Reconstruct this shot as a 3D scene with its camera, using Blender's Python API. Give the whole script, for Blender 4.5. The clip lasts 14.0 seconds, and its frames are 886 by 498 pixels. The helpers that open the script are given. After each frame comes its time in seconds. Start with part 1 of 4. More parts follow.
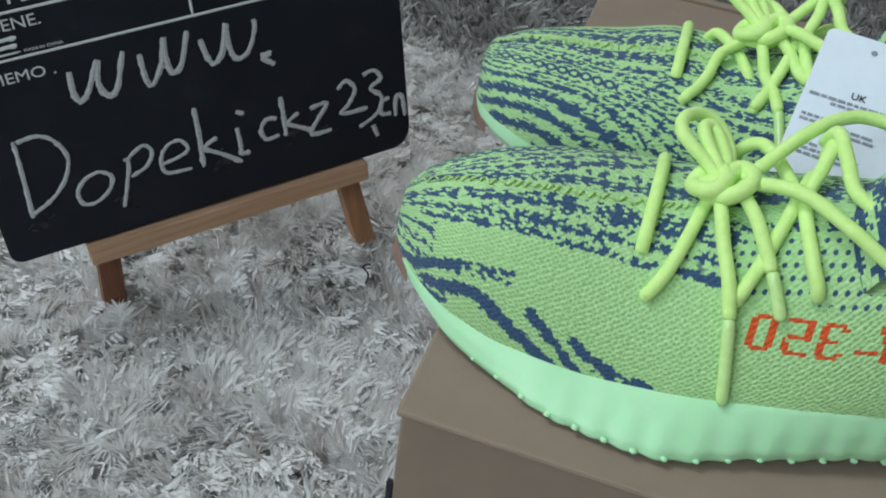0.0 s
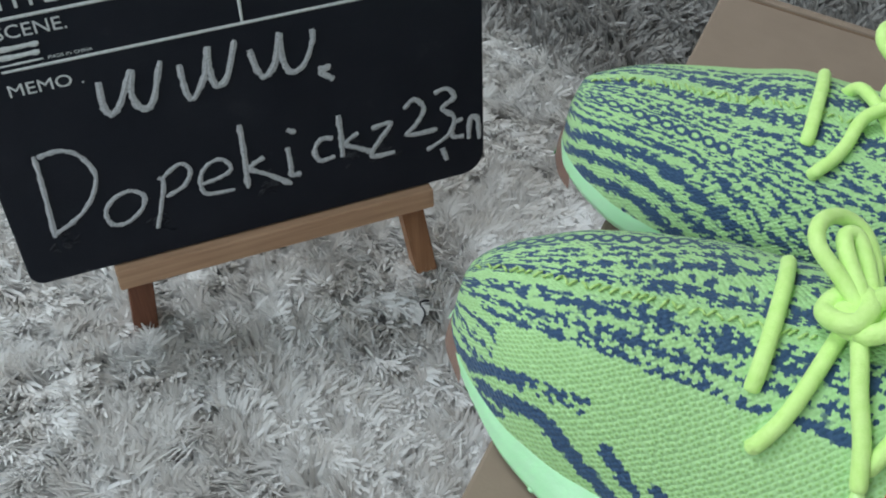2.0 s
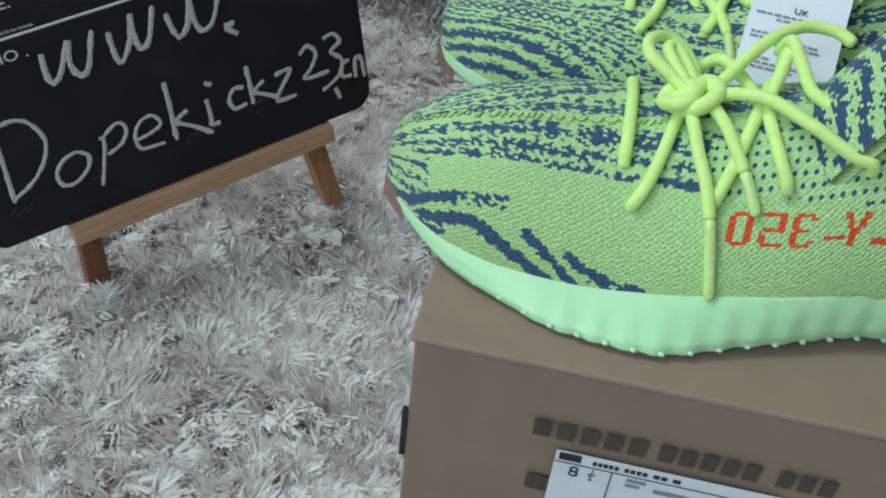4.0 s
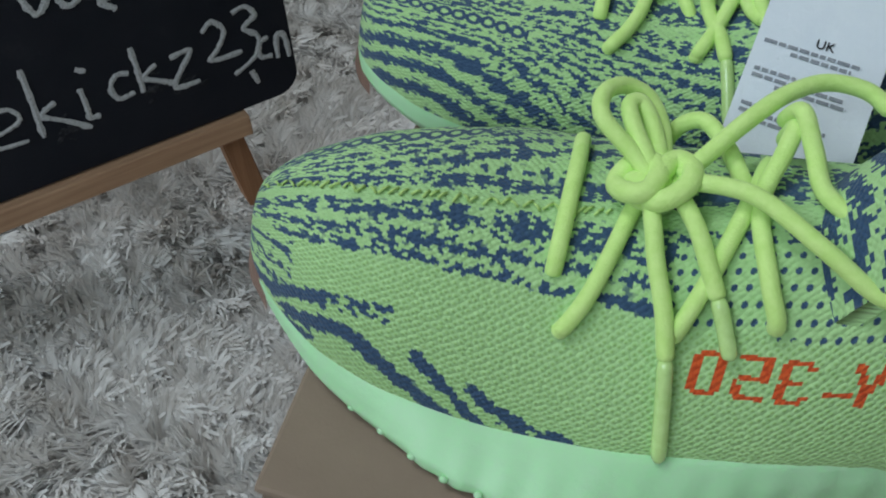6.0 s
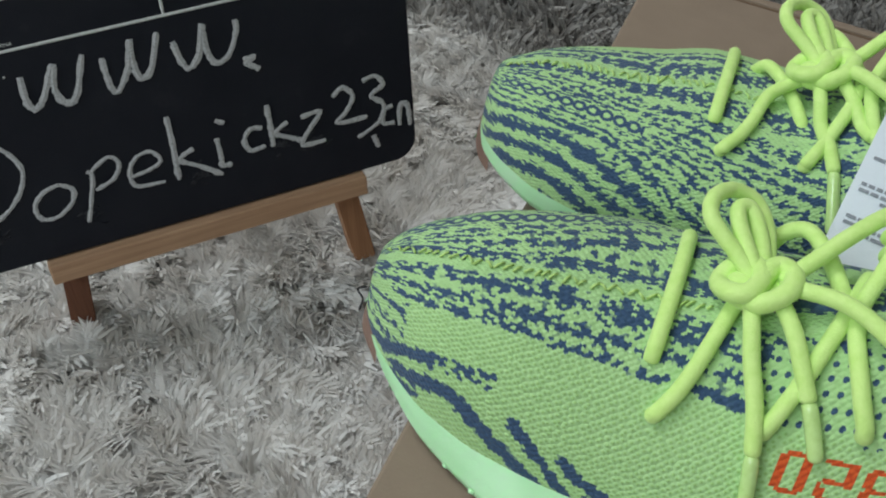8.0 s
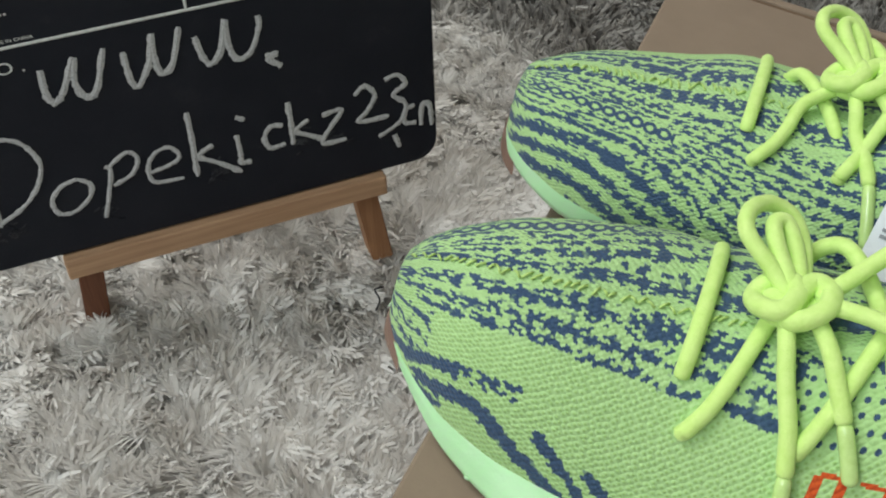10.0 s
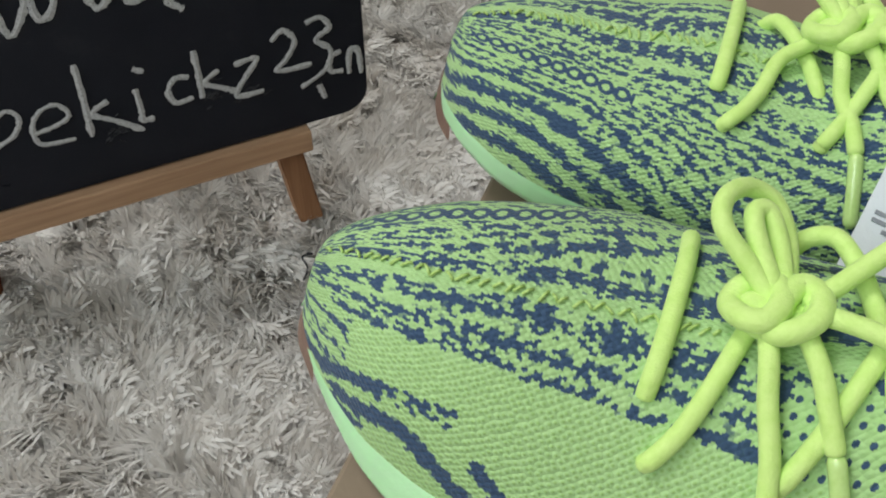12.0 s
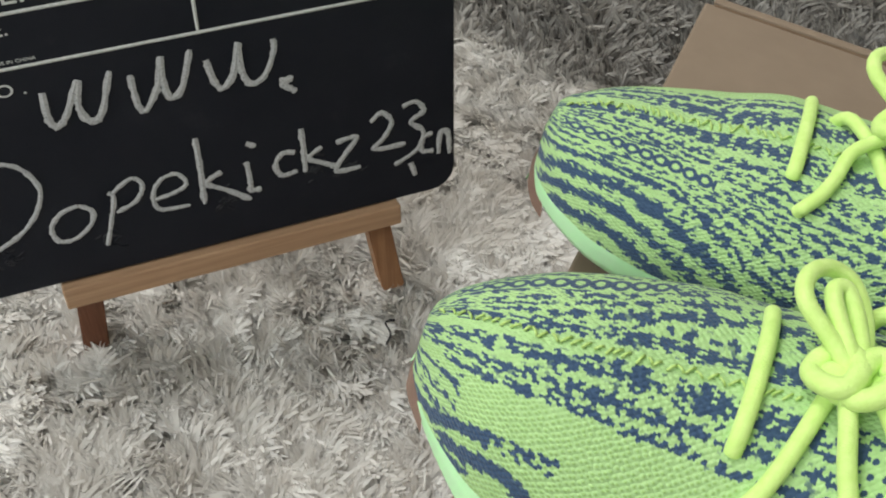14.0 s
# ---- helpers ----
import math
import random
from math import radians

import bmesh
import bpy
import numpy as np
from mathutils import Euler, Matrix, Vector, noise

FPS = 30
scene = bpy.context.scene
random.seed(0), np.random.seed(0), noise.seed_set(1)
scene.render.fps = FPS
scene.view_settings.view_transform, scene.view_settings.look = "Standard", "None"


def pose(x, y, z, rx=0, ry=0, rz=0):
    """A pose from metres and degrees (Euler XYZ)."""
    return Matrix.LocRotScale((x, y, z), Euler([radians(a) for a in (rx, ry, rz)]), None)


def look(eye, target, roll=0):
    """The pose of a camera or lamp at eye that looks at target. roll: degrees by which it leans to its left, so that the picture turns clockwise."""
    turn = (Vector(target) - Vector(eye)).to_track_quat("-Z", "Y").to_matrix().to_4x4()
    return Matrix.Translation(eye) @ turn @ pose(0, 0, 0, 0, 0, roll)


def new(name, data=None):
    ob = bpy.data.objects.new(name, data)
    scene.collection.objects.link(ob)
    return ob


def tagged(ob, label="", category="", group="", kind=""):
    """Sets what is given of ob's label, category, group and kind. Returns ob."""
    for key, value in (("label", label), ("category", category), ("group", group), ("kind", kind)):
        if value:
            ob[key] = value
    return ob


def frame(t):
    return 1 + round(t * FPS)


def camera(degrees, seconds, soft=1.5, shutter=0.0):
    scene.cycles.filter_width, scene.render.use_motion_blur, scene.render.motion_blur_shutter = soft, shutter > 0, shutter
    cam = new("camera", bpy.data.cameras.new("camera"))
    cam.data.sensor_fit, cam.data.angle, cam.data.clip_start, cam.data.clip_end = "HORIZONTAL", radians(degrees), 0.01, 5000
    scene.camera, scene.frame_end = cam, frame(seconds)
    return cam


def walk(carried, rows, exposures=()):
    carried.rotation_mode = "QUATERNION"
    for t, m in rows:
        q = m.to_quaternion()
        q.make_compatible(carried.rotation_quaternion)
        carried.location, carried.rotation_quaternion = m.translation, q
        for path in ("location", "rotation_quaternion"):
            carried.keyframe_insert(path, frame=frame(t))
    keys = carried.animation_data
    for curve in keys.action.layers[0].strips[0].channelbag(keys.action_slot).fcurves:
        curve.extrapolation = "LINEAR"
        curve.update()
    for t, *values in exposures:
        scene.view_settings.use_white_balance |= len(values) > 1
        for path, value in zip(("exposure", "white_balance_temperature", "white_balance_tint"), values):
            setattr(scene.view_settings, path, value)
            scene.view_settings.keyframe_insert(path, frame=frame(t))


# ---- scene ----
cam = camera(48.0, 14.0, soft=2.0)
PATH = [
    (0.0, (0.0578, -0.2116, 0.3868), (-0.0028, 0.0474, 0.1594), 8.15),
    (0.5, (0.0636, -0.1966, 0.3872), (0.0005, 0.0585, 0.1559), 7.30),
    (1.0, (0.0475, -0.1704, 0.3883), (-0.0274, 0.0800, 0.1554), 7.58),
    (1.5, (0.0350, -0.1436, 0.3829), (-0.0459, 0.0995, 0.1444), 8.90),
    (2.0, (0.0348, -0.1373, 0.3797), (-0.0443, 0.1013, 0.1362), 8.95),
    (2.5, (0.0376, -0.1401, 0.3805), (-0.0405, 0.0988, 0.1369), 8.73),
    (3.0, (0.0453, -0.1524, 0.3844), (-0.0320, 0.0888, 0.1429), 7.62),
    (3.5, (0.0446, -0.1925, 0.3867), (-0.0114, 0.0601, 0.1510), 8.29),
    (4.0, (0.0410, -0.2460, 0.3840), (0.0062, 0.0164, 0.1549), 6.41),
    (6.5, (0.0632, -0.1065, 0.3682), (0.0236, 0.1238, 0.1076), 9.05),
    (7.0, (0.0577, -0.1213, 0.3770), (0.0102, 0.1198, 0.1278), 10.25),
    (7.5, (0.0558, -0.1278, 0.3826), (-0.0072, 0.1120, 0.1356), 9.36),
    (8.0, (0.0541, -0.1349, 0.3843), (-0.0151, 0.1051, 0.1392), 8.91),
    (10.5, (0.0459, -0.1260, 0.3800), (-0.0247, 0.1104, 0.1318), 9.85),
    (11.0, (0.0447, -0.0969, 0.3682), (-0.0164, 0.1356, 0.1138), 10.70),
    (11.5, (0.0402, -0.0839, 0.3603), (-0.0110, 0.1419, 0.0978), 12.11),
    (12.0, (0.0383, -0.0840, 0.3616), (-0.0078, 0.1425, 0.0987), 12.68),
    (12.5, (0.0347, -0.0908, 0.3775), (-0.0224, 0.1456, 0.1259), 11.87),
    (13.0, (0.0246, -0.1021, 0.3799), (-0.0426, 0.1389, 0.1351), 11.78),
    (13.5, (0.0292, -0.1055, 0.3781), (-0.0410, 0.1332, 0.1319), 10.55),
    (14.0, (0.0272, -0.1116, 0.3773), (-0.0418, 0.1272, 0.1309), 11.38),
]
EXPOSURES = [(0.0, 0.0, 6200, 10), (2.0, 0.1, 6250, 10), (4.0, 0.05, 6200, 10), (6.5, -0.45, 6300, 10), (7.5, -0.25, 6400, 10), (8.0, -0.12, 6700, 11), (10.5, 0.12, 7200, 13), (11.5, 0.02, 7200, 14), (12.5, 0.02, 7200, 14), (13.5, 0.3, 7400, 14), (14.0, 0.3, 7400, 14)]
walk(cam, [(t, look(e, g, r)) for t, e, g, r in PATH], EXPOSURES)

# ---- light ----
world = bpy.data.worlds.new("world")
scene.world = world
world.use_nodes = True
world.node_tree.nodes["Background"].inputs[0].default_value = (0.9, 0.95, 1.0, 1)
world.node_tree.nodes["Background"].inputs[1].default_value = 0.3


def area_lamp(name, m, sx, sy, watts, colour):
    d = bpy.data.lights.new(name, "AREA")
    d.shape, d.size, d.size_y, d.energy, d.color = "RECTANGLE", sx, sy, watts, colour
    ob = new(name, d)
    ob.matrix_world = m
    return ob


area_lamp("ceiling_lamp_light", pose(-1.3, 0.0, 2.36), 0.6, 0.6, 29, (0.90, 0.97, 1.0))
# unseen fill lamp added to brighten the front sides; no known source there
area_lamp("fill_light", look((-0.9, -1.46, 1.45), (-0.9, 1.0, 1.45)), 1.2, 1.3, 24, (0.75, 0.91, 1.0))
scene.view_settings.exposure = 0.0


# ---- materials ----
def material(name, rough=0.6, metal=0.0, spec=0.5):
    m = bpy.data.materials.new(name)
    m.use_nodes = True
    b = m.node_tree.nodes["Principled BSDF"]
    b.inputs["Roughness"].default_value = rough
    b.inputs["Metallic"].default_value = metal
    b.inputs["Specular IOR Level"].default_value = spec
    return m, m.node_tree, b


def node(nt, kind, **kw):
    n = nt.nodes.new(kind)
    for k, v in kw.items():
        n.inputs[k].default_value = v
    return n


def coords(nt, which="Object"):
    return nt.nodes.new("ShaderNodeTexCoord").outputs[which]


def ramp(nt, fac, stops):
    r = nt.nodes.new("ShaderNodeValToRGB")
    el = r.color_ramp.elements
    while len(el) < len(stops):
        el.new(0.5)
    for e, (p, c) in zip(el, stops):
        e.position, e.color = p, (*c, 1)
    nt.links.new(fac, r.inputs[0])
    return r.outputs[0]


def noise_tex(nt, vec, scale, detail=4.0, rough=0.6):
    n = node(nt, "ShaderNodeTexNoise", Scale=scale, Detail=detail, Roughness=rough)
    nt.links.new(vec, n.inputs["Vector"])
    return n.outputs["Fac"]


def stretch(nt, vec, sx, sy, sz, rot=(0, 0, 0)):
    m = nt.nodes.new("ShaderNodeMapping")
    m.inputs["Scale"].default_value = (sx, sy, sz)
    m.inputs["Rotation"].default_value = rot
    nt.links.new(vec, m.inputs["Vector"])
    return m.outputs[0]


def bump(nt, bsdf, height, dist, strength=1.0):
    b = node(nt, "ShaderNodeBump", Strength=strength, Distance=dist)
    nt.links.new(height, b.inputs["Height"])
    nt.links.new(b.outputs[0], bsdf.inputs["Normal"])


def two_tone(name, a, b, scale, rough=0.6, bump_scale=600, bump_dist=0.0003, spec=0.4):
    m, nt, p = material(name, rough, 0, spec)
    v = coords(nt)
    nt.links.new(ramp(nt, noise_tex(nt, v, scale), [(0.3, a), (0.7, b)]), p.inputs["Base Color"])
    bump(nt, p, noise_tex(nt, v, bump_scale, 3), bump_dist)
    return m


def wood(name, a, b, along):
    m, nt, p = material(name, 0.55, 0, 0.35)
    v = coords(nt)
    sc = [420, 420, 420]
    sc[along] = 18
    g = noise_tex(nt, stretch(nt, v, *sc), 1.0, 5)
    nt.links.new(ramp(nt, g, [(0.3, a), (0.72, b)]), p.inputs["Base Color"])
    bump(nt, p, g, 0.0003)
    return m


CARD = two_tone("cardboard", (0.255, 0.19, 0.142), (0.285, 0.213, 0.16), 40, 0.7, 900, 0.0001)
CARD_DARK = two_tone("dark_cardboard", (0.16, 0.10, 0.065), (0.2, 0.13, 0.085), 60, 0.8)
PRINT = two_tone("box_print", (0.07, 0.05, 0.04), (0.09, 0.065, 0.05), 200, 0.6)
PAPER = two_tone("white_paper", (0.72, 0.78, 0.86), (0.78, 0.83, 0.9), 60, 0.5)
INK = two_tone("black_ink", (0.012, 0.013, 0.018), (0.02, 0.02, 0.026), 300, 0.5)
GREYINK = two_tone("grey_ink", (0.22, 0.24, 0.28), (0.32, 0.34, 0.38), 300, 0.6)
WHITEINK = two_tone("white_print", (0.6, 0.62, 0.62), (0.75, 0.77, 0.77), 500, 0.7)
WALLM = two_tone("wall_paint", (0.7, 0.69, 0.66), (0.74, 0.73, 0.7), 6, 0.9, 200, 0.0004)
FLOORM = two_tone("floor_boards", (0.25, 0.18, 0.12), (0.34, 0.25, 0.17), 5, 0.5)
WOOD_U = wood("pine_rail", (0.39, 0.225, 0.135), (0.55, 0.345, 0.215), 0)
WOOD_L = wood("brown_leg", (0.27, 0.125, 0.06), (0.42, 0.22, 0.115), 1)
# darker, redder brown for the left leg alone
WOOD_V = wood("dark_leg", (0.13, 0.048, 0.026), (0.24, 0.1, 0.055), 1)


def mesh_of(name, verts, faces, mats=(), smooth=False, idx=None):
    me = bpy.data.meshes.new(name)
    me.from_pydata([tuple(v) for v in verts], [], [tuple(f) for f in faces])
    for m in mats:
        me.materials.append(m)
    if smooth:
        me.polygons.foreach_set("use_smooth", [True] * len(me.polygons))
    if idx is not None:
        me.polygons.foreach_set("material_index", np.asarray(idx, np.int32))
    me.update()
    return me


def part(name, bm, mat, parent, label="", smooth=False):
    me = bpy.data.meshes.new(name)
    bm.to_mesh(me)
    bm.free()
    me.materials.append(mat)
    if smooth:
        me.polygons.foreach_set("use_smooth", [True] * len(me.polygons))
    ob = new(name, me)
    ob.parent = parent
    return tagged(ob, label)


def box_bm(lo, hi, bevel=0.0, seg=2):
    bm = bmesh.new()
    bmesh.ops.create_cube(bm, size=1.0)
    c = [(a + b) / 2 for a, b in zip(lo, hi)]
    d = [b - a for a, b in zip(lo, hi)]
    for v in bm.verts:
        v.co = Vector([c[i] + v.co[i] * d[i] for i in range(3)])
    if bevel:
        bmesh.ops.bevel(bm, geom=bm.edges[:], offset=bevel, segments=seg, affect="EDGES", profile=0.5)
    return bm


def solid(name, lo, hi, mat, bevel=0.0):
    ob = part(name, box_bm(lo, hi, bevel), mat, None)
    return ob


# ---- the room ----
tagged(solid("floor", (-2.1, -1.6, -0.06), (2.1, 2.6, -0.024), FLOORM), "brown wooden floor under the shaggy rug", "floor", kind="structure")
for nm, lo, hi in (("wall_west", (-2.1, -1.6, -0.024), (-2.0, 2.6, 2.4)), ("wall_east", (2.0, -1.6, -0.024), (2.1, 2.6, 2.4)),
                   ("wall_south", (-2.0, -1.6, -0.024), (2.0, -1.5, 2.4)), ("wall_north", (-2.0, 2.5, -0.024), (2.0, 2.6, 2.4))):
    tagged(solid(nm, lo, hi, WALLM), "plain off-white painted wall of the room", "wall", kind="structure")
tagged(solid("ceiling", (-2.1, -1.6, 2.4), (2.1, 2.6, 2.5), WALLM), "plain off-white painted ceiling", "ceiling", kind="structure")

# bars added round the fill lamp; the wall behind has no opening
window = tagged(new("fill_frame_1"), "white bars round an added fill lamp on the solid wall", "window", kind="structure")
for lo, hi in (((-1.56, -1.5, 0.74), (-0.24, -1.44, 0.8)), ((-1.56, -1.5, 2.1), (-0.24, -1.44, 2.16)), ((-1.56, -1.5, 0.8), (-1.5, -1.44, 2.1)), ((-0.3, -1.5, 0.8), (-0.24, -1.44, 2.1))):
    part("fill_frame_bar", box_bm(lo, hi, 0.004), WALLM, window)
lampfix = tagged(new("ceiling_light"), "flat square white lamp fixed under the ceiling", "ceiling lamp")
part("housing", box_bm((-1.62, -0.32, 2.365), (-0.98, 0.32, 2.4), 0.005), WALLM, lampfix)

# ---- rug ----
def hash01(a, b, k=0.0):
    h = np.sin(a * 127.1 + b * 311.7 + k * 74.7) * 43758.5453
    return h - np.floor(h)


def vnoise(x, y, k=0.0):
    xi, yi = np.floor(x), np.floor(y)
    fx, fy = x - xi, y - yi
    fx, fy = fx * fx * (3 - 2 * fx), fy * fy * (3 - 2 * fy)
    return (hash01(xi, yi, k) * (1 - fx) + hash01(xi + 1, yi, k) * fx) * (1 - fy) + (hash01(xi, yi + 1, k) * (1 - fx) + hash01(xi + 1, yi + 1, k) * fx) * fy


def strand_mat(name, dark, mid, light):
    m, nt, p = material(name, 1.0, 0, 0.0)
    g = nt.nodes.new("ShaderNodeNewGeometry")
    c1 = ramp(nt, g.outputs["Random Per Island"], [(0.0, dark), (0.35, mid), (1.0, light)])
    f = noise_tex(nt, coords(nt), 45, 3)
    mix = nt.nodes.new("ShaderNodeMix")
    mix.data_type, mix.blend_type = "RGBA", "MULTIPLY"
    mix.inputs[0].default_value = 1.0
    nt.links.new(c1, mix.inputs[6])
    nt.links.new(ramp(nt, f, [(0.3, (0.88, 0.86, 0.84)), (0.6, (1, 1, 1))]), mix.inputs[7])
    nt.links.new(mix.outputs[2], p.inputs["Base Color"])
    tr = nt.nodes.new("ShaderNodeBsdfTranslucent")
    nt.links.new(mix.outputs[2], tr.inputs["Color"])
    ms = nt.nodes.new("ShaderNodeMixShader")
    ms.inputs[0].default_value = 0.45
    nt.links.new(p.outputs[0], ms.inputs[1])
    nt.links.new(tr.outputs[0], ms.inputs[2])
    nt.links.new(ms.outputs[0], nt.nodes["Material Output"].inputs["Surface"])
    return m


def strands(name, inside, n, x0, x1, y0, y1, length, width, top, mat, seed, lay=0.75, tuft=0.0075, gather=0.45):
    """Pile of bent tapering fibres gathered into leaning tufts; their tips reach about the height top."""
    rng = np.random.default_rng(seed)
    x, y = rng.uniform(x0, x1, n), rng.uniform(y0, y1, n)
    keep = inside(x, y)
    x, y = x[keep], y[keep]
    n = len(x)
    wx, wy = x + 0.003 * np.sin(y * 190 + x * 40), y + 0.003 * np.sin(x * 170 - y * 60)
    cx, cy = np.floor(wx / tuft), np.floor(wy / tuft)
    jx, jy, h2, h3 = (hash01(cx, cy, q) for q in (1.0, 2.0, 3.0, 4.0))
    mx, my = (cx + 0.2 + 0.6 * jx) * tuft, (cy + 0.2 + 0.6 * jy) * tuft
    drift = 6.283 * vnoise(x / 0.05, y / 0.05, seed)
    ang = drift + (jx - 0.5) * 3.6 + rng.normal(0, 0.35, n)
    lean = lay * (0.45 + 0.75 * h2) + rng.normal(0, 0.10, n)
    ln = length * (0.72 + 0.4 * h3) * rng.uniform(0.8, 1.15, n)
    w = width * rng.uniform(0.6, 1.3, n)
    dx, dy = np.cos(ang), np.sin(ang)
    side = ang + np.pi / 2 + rng.normal(0, 0.6, n)
    sx, sy = np.cos(side), np.sin(side)
    curl = 0.5 * (h2 - 0.5) + rng.normal(0, 0.22, n)
    levels = ((0.0, 0.9), (0.4, 1.0), (0.75, 0.95), (1.0, 0.35))
    V = np.zeros((n, 8, 3))
    zb = top - length * 0.80
    for i, (f, ww) in enumerate(levels):
        out = ln * f * np.clip(lean, 0.05, 1.3) * (0.35 + 0.65 * f)
        up = ln * (f - 0.42 * f * f * np.clip(lean, 0, 1.3))
        px = x + (mx - x) * gather * f + dx * out - dy * curl * ln * f * f
        py = y + (my - y) * gather * f + dy * out + dx * curl * ln * f * f
        for j, sg in enumerate((-1, 1)):
            V[:, 2 * i + j, 0] = px + sg * sx * w * ww / 2
            V[:, 2 * i + j, 1] = py + sg * sy * w * ww / 2
            V[:, 2 * i + j, 2] = zb + up + sg * w * 0.25
    base = np.arange(n)[:, None] * 8
    F = np.concatenate([base + np.array(q) for q in ((0, 1, 3, 2), (2, 3, 5, 4), (4, 5, 7, 6))], 1).reshape(-1, 4)
    me = bpy.data.meshes.new(name)
    me.vertices.add(n * 8)
    me.vertices.foreach_set("co", V.reshape(-1))
    me.loops.add(len(F) * 4)
    me.loops.foreach_set("vertex_index", F.reshape(-1).astype(np.int32))
    me.polygons.add(len(F))
    me.polygons.foreach_set("loop_start", np.arange(len(F), dtype=np.int32) * 4)
    me.polygons.foreach_set("use_smooth", np.ones(len(F), bool))
    me.update(calc_edges=True)
    me.materials.append(mat)
    return new(name, me)


def far_line(x):
    return 0.462 + 0.2 * (x + 0.06) + 0.012 * np.sin(x * 31) + 0.006 * np.sin(x * 83)


PILE = strand_mat("cream_pile", (0.88, 0.865, 0.85), (0.93, 0.918, 0.905), (0.96, 0.948, 0.935))
PILE_GREY = strand_mat("grey_pile", (0.30, 0.285, 0.275), (0.46, 0.445, 0.43), (0.62, 0.605, 0.59))
BACKING = two_tone("rug_backing", (0.62, 0.60, 0.58), (0.72, 0.70, 0.68), 40, 0.95)
BACKING_G = two_tone("grey_rug_backing", (0.13, 0.12, 0.11), (0.2, 0.19, 0.18), 40, 0.95)


def not_under_box(x, y):
    return ~((x > 0.012) & (x < 0.248) & (y > 0.012) & (y < 0.36))


rug = tagged(solid("shaggy_rug", (-0.75, -0.6, -0.024), (0.9, 0.5, -0.0095), BACKING), "cream and grey long-pile shaggy rug lying on the floor", "rug")
pile = strands("pile", lambda x, y: (y < far_line(x)) & not_under_box(x, y), 270000, -0.37, 0.03, -0.22, 0.50, 0.0150, 0.0015, 0.002, PILE, 3, 0.88, 0.0065, 0.35)
pile.parent = rug
tagged(pile, "soft cream pile of long lying fibres", kind="stuff")
outer = strands("outer_pile", lambda x, y: (y < far_line(x)) & not_under_box(x, y) & ((x < -0.365) | (x > 0.025) | (y < -0.215)), 50000, -0.74, 0.8, -0.55, 0.62, 0.0165, 0.003, 0.003, PILE, 4)
outer.parent = rug
tagged(outer, "soft cream pile of long lying fibres", kind="stuff")
rug2 = tagged(solid("grey_rug", (-0.9, 0.502, -0.024), (1.0, 1.6, -0.016), BACKING_G), "dark grey shaggy rug lying behind the cream rug", "rug")
pile2 = strands("grey_pile", lambda x, y: y > far_line(x) - 0.008, 90000, -0.45, 0.5, 0.40, 1.05, 0.020, 0.0021, 0.006, PILE_GREY, 5, 0.55, 0.009)
pile2.parent = rug2
tagged(pile2, "short dark grey curly pile", kind="stuff")

# ---- shoe box ----
BW, BD, BH = 0.26, 0.372, 0.125
shoe_box = tagged(new("shoe_box"), "brown cardboard shoe box with white sticker on the rug", "shoe box")
part("body", box_bm((0.0015, 0.0015, -0.0094), (BW - 0.0015, BD - 0.006, BH - 0.0035), 0.0012), CARD, shoe_box)
part("lid", box_bm((0, 0, BH - 0.003), (BW, BD - 0.003, BH), 0.0013), CARD, shoe_box)


# ---- shoes ----
TOE = -0.028
S_K = [0, 0.003, 0.009, 0.02, 0.035, 0.055, 0.08, 0.11, 0.15, 0.2, 0.25, 0.302]
# lateral and medial edge of the upper, its crown, the fullness of both sides, the sole's edges and its upper line
NEAR = dict(
    li=[0.0788, 0.0627, 0.0548, 0.0462, 0.0377, 0.0323, 0.0294, 0.0287, 0.0339, 0.0445, 0.0450, 0.0715],
    mi=[0.0792, 0.0849, 0.0920, 0.1007, 0.1095, 0.1182, 0.1273, 0.1292, 0.1209, 0.1087, 0.1038, 0.0720],
    top=[0.1535, 0.1632, 0.1702, 0.1775, 0.1836, 0.1860, 0.1855, 0.1890, 0.2041, 0.2214, 0.2266, 0.2239],
    pl=[2.39, 2.39, 2.35, 2.29, 2.18, 1.98, 1.71, 1.43, 1.30, 1.42, 1.41, 1.39],
    pm=[2.26, 2.17, 2.12, 2.12, 2.23, 2.42, 2.59, 2.57, 2.35, 2.12, 2.02, 1.95],
    l=[0.0780, 0.0622, 0.0543, 0.0445, 0.0335, 0.0239, 0.0135, 0.0105, 0.0242, 0.0416, 0.0440, 0.0705],
    m=[0.0800, 0.0856, 0.0928, 0.1015, 0.1104, 0.1192, 0.1290, 0.1330, 0.1270, 0.1150, 0.1095, 0.0730],
    hi=[0.1470, 0.1460, 0.1446, 0.1422, 0.1400, 0.1380, 0.1382, 0.1412, 0.1468, 0.1535, 0.1580, 0.1630])
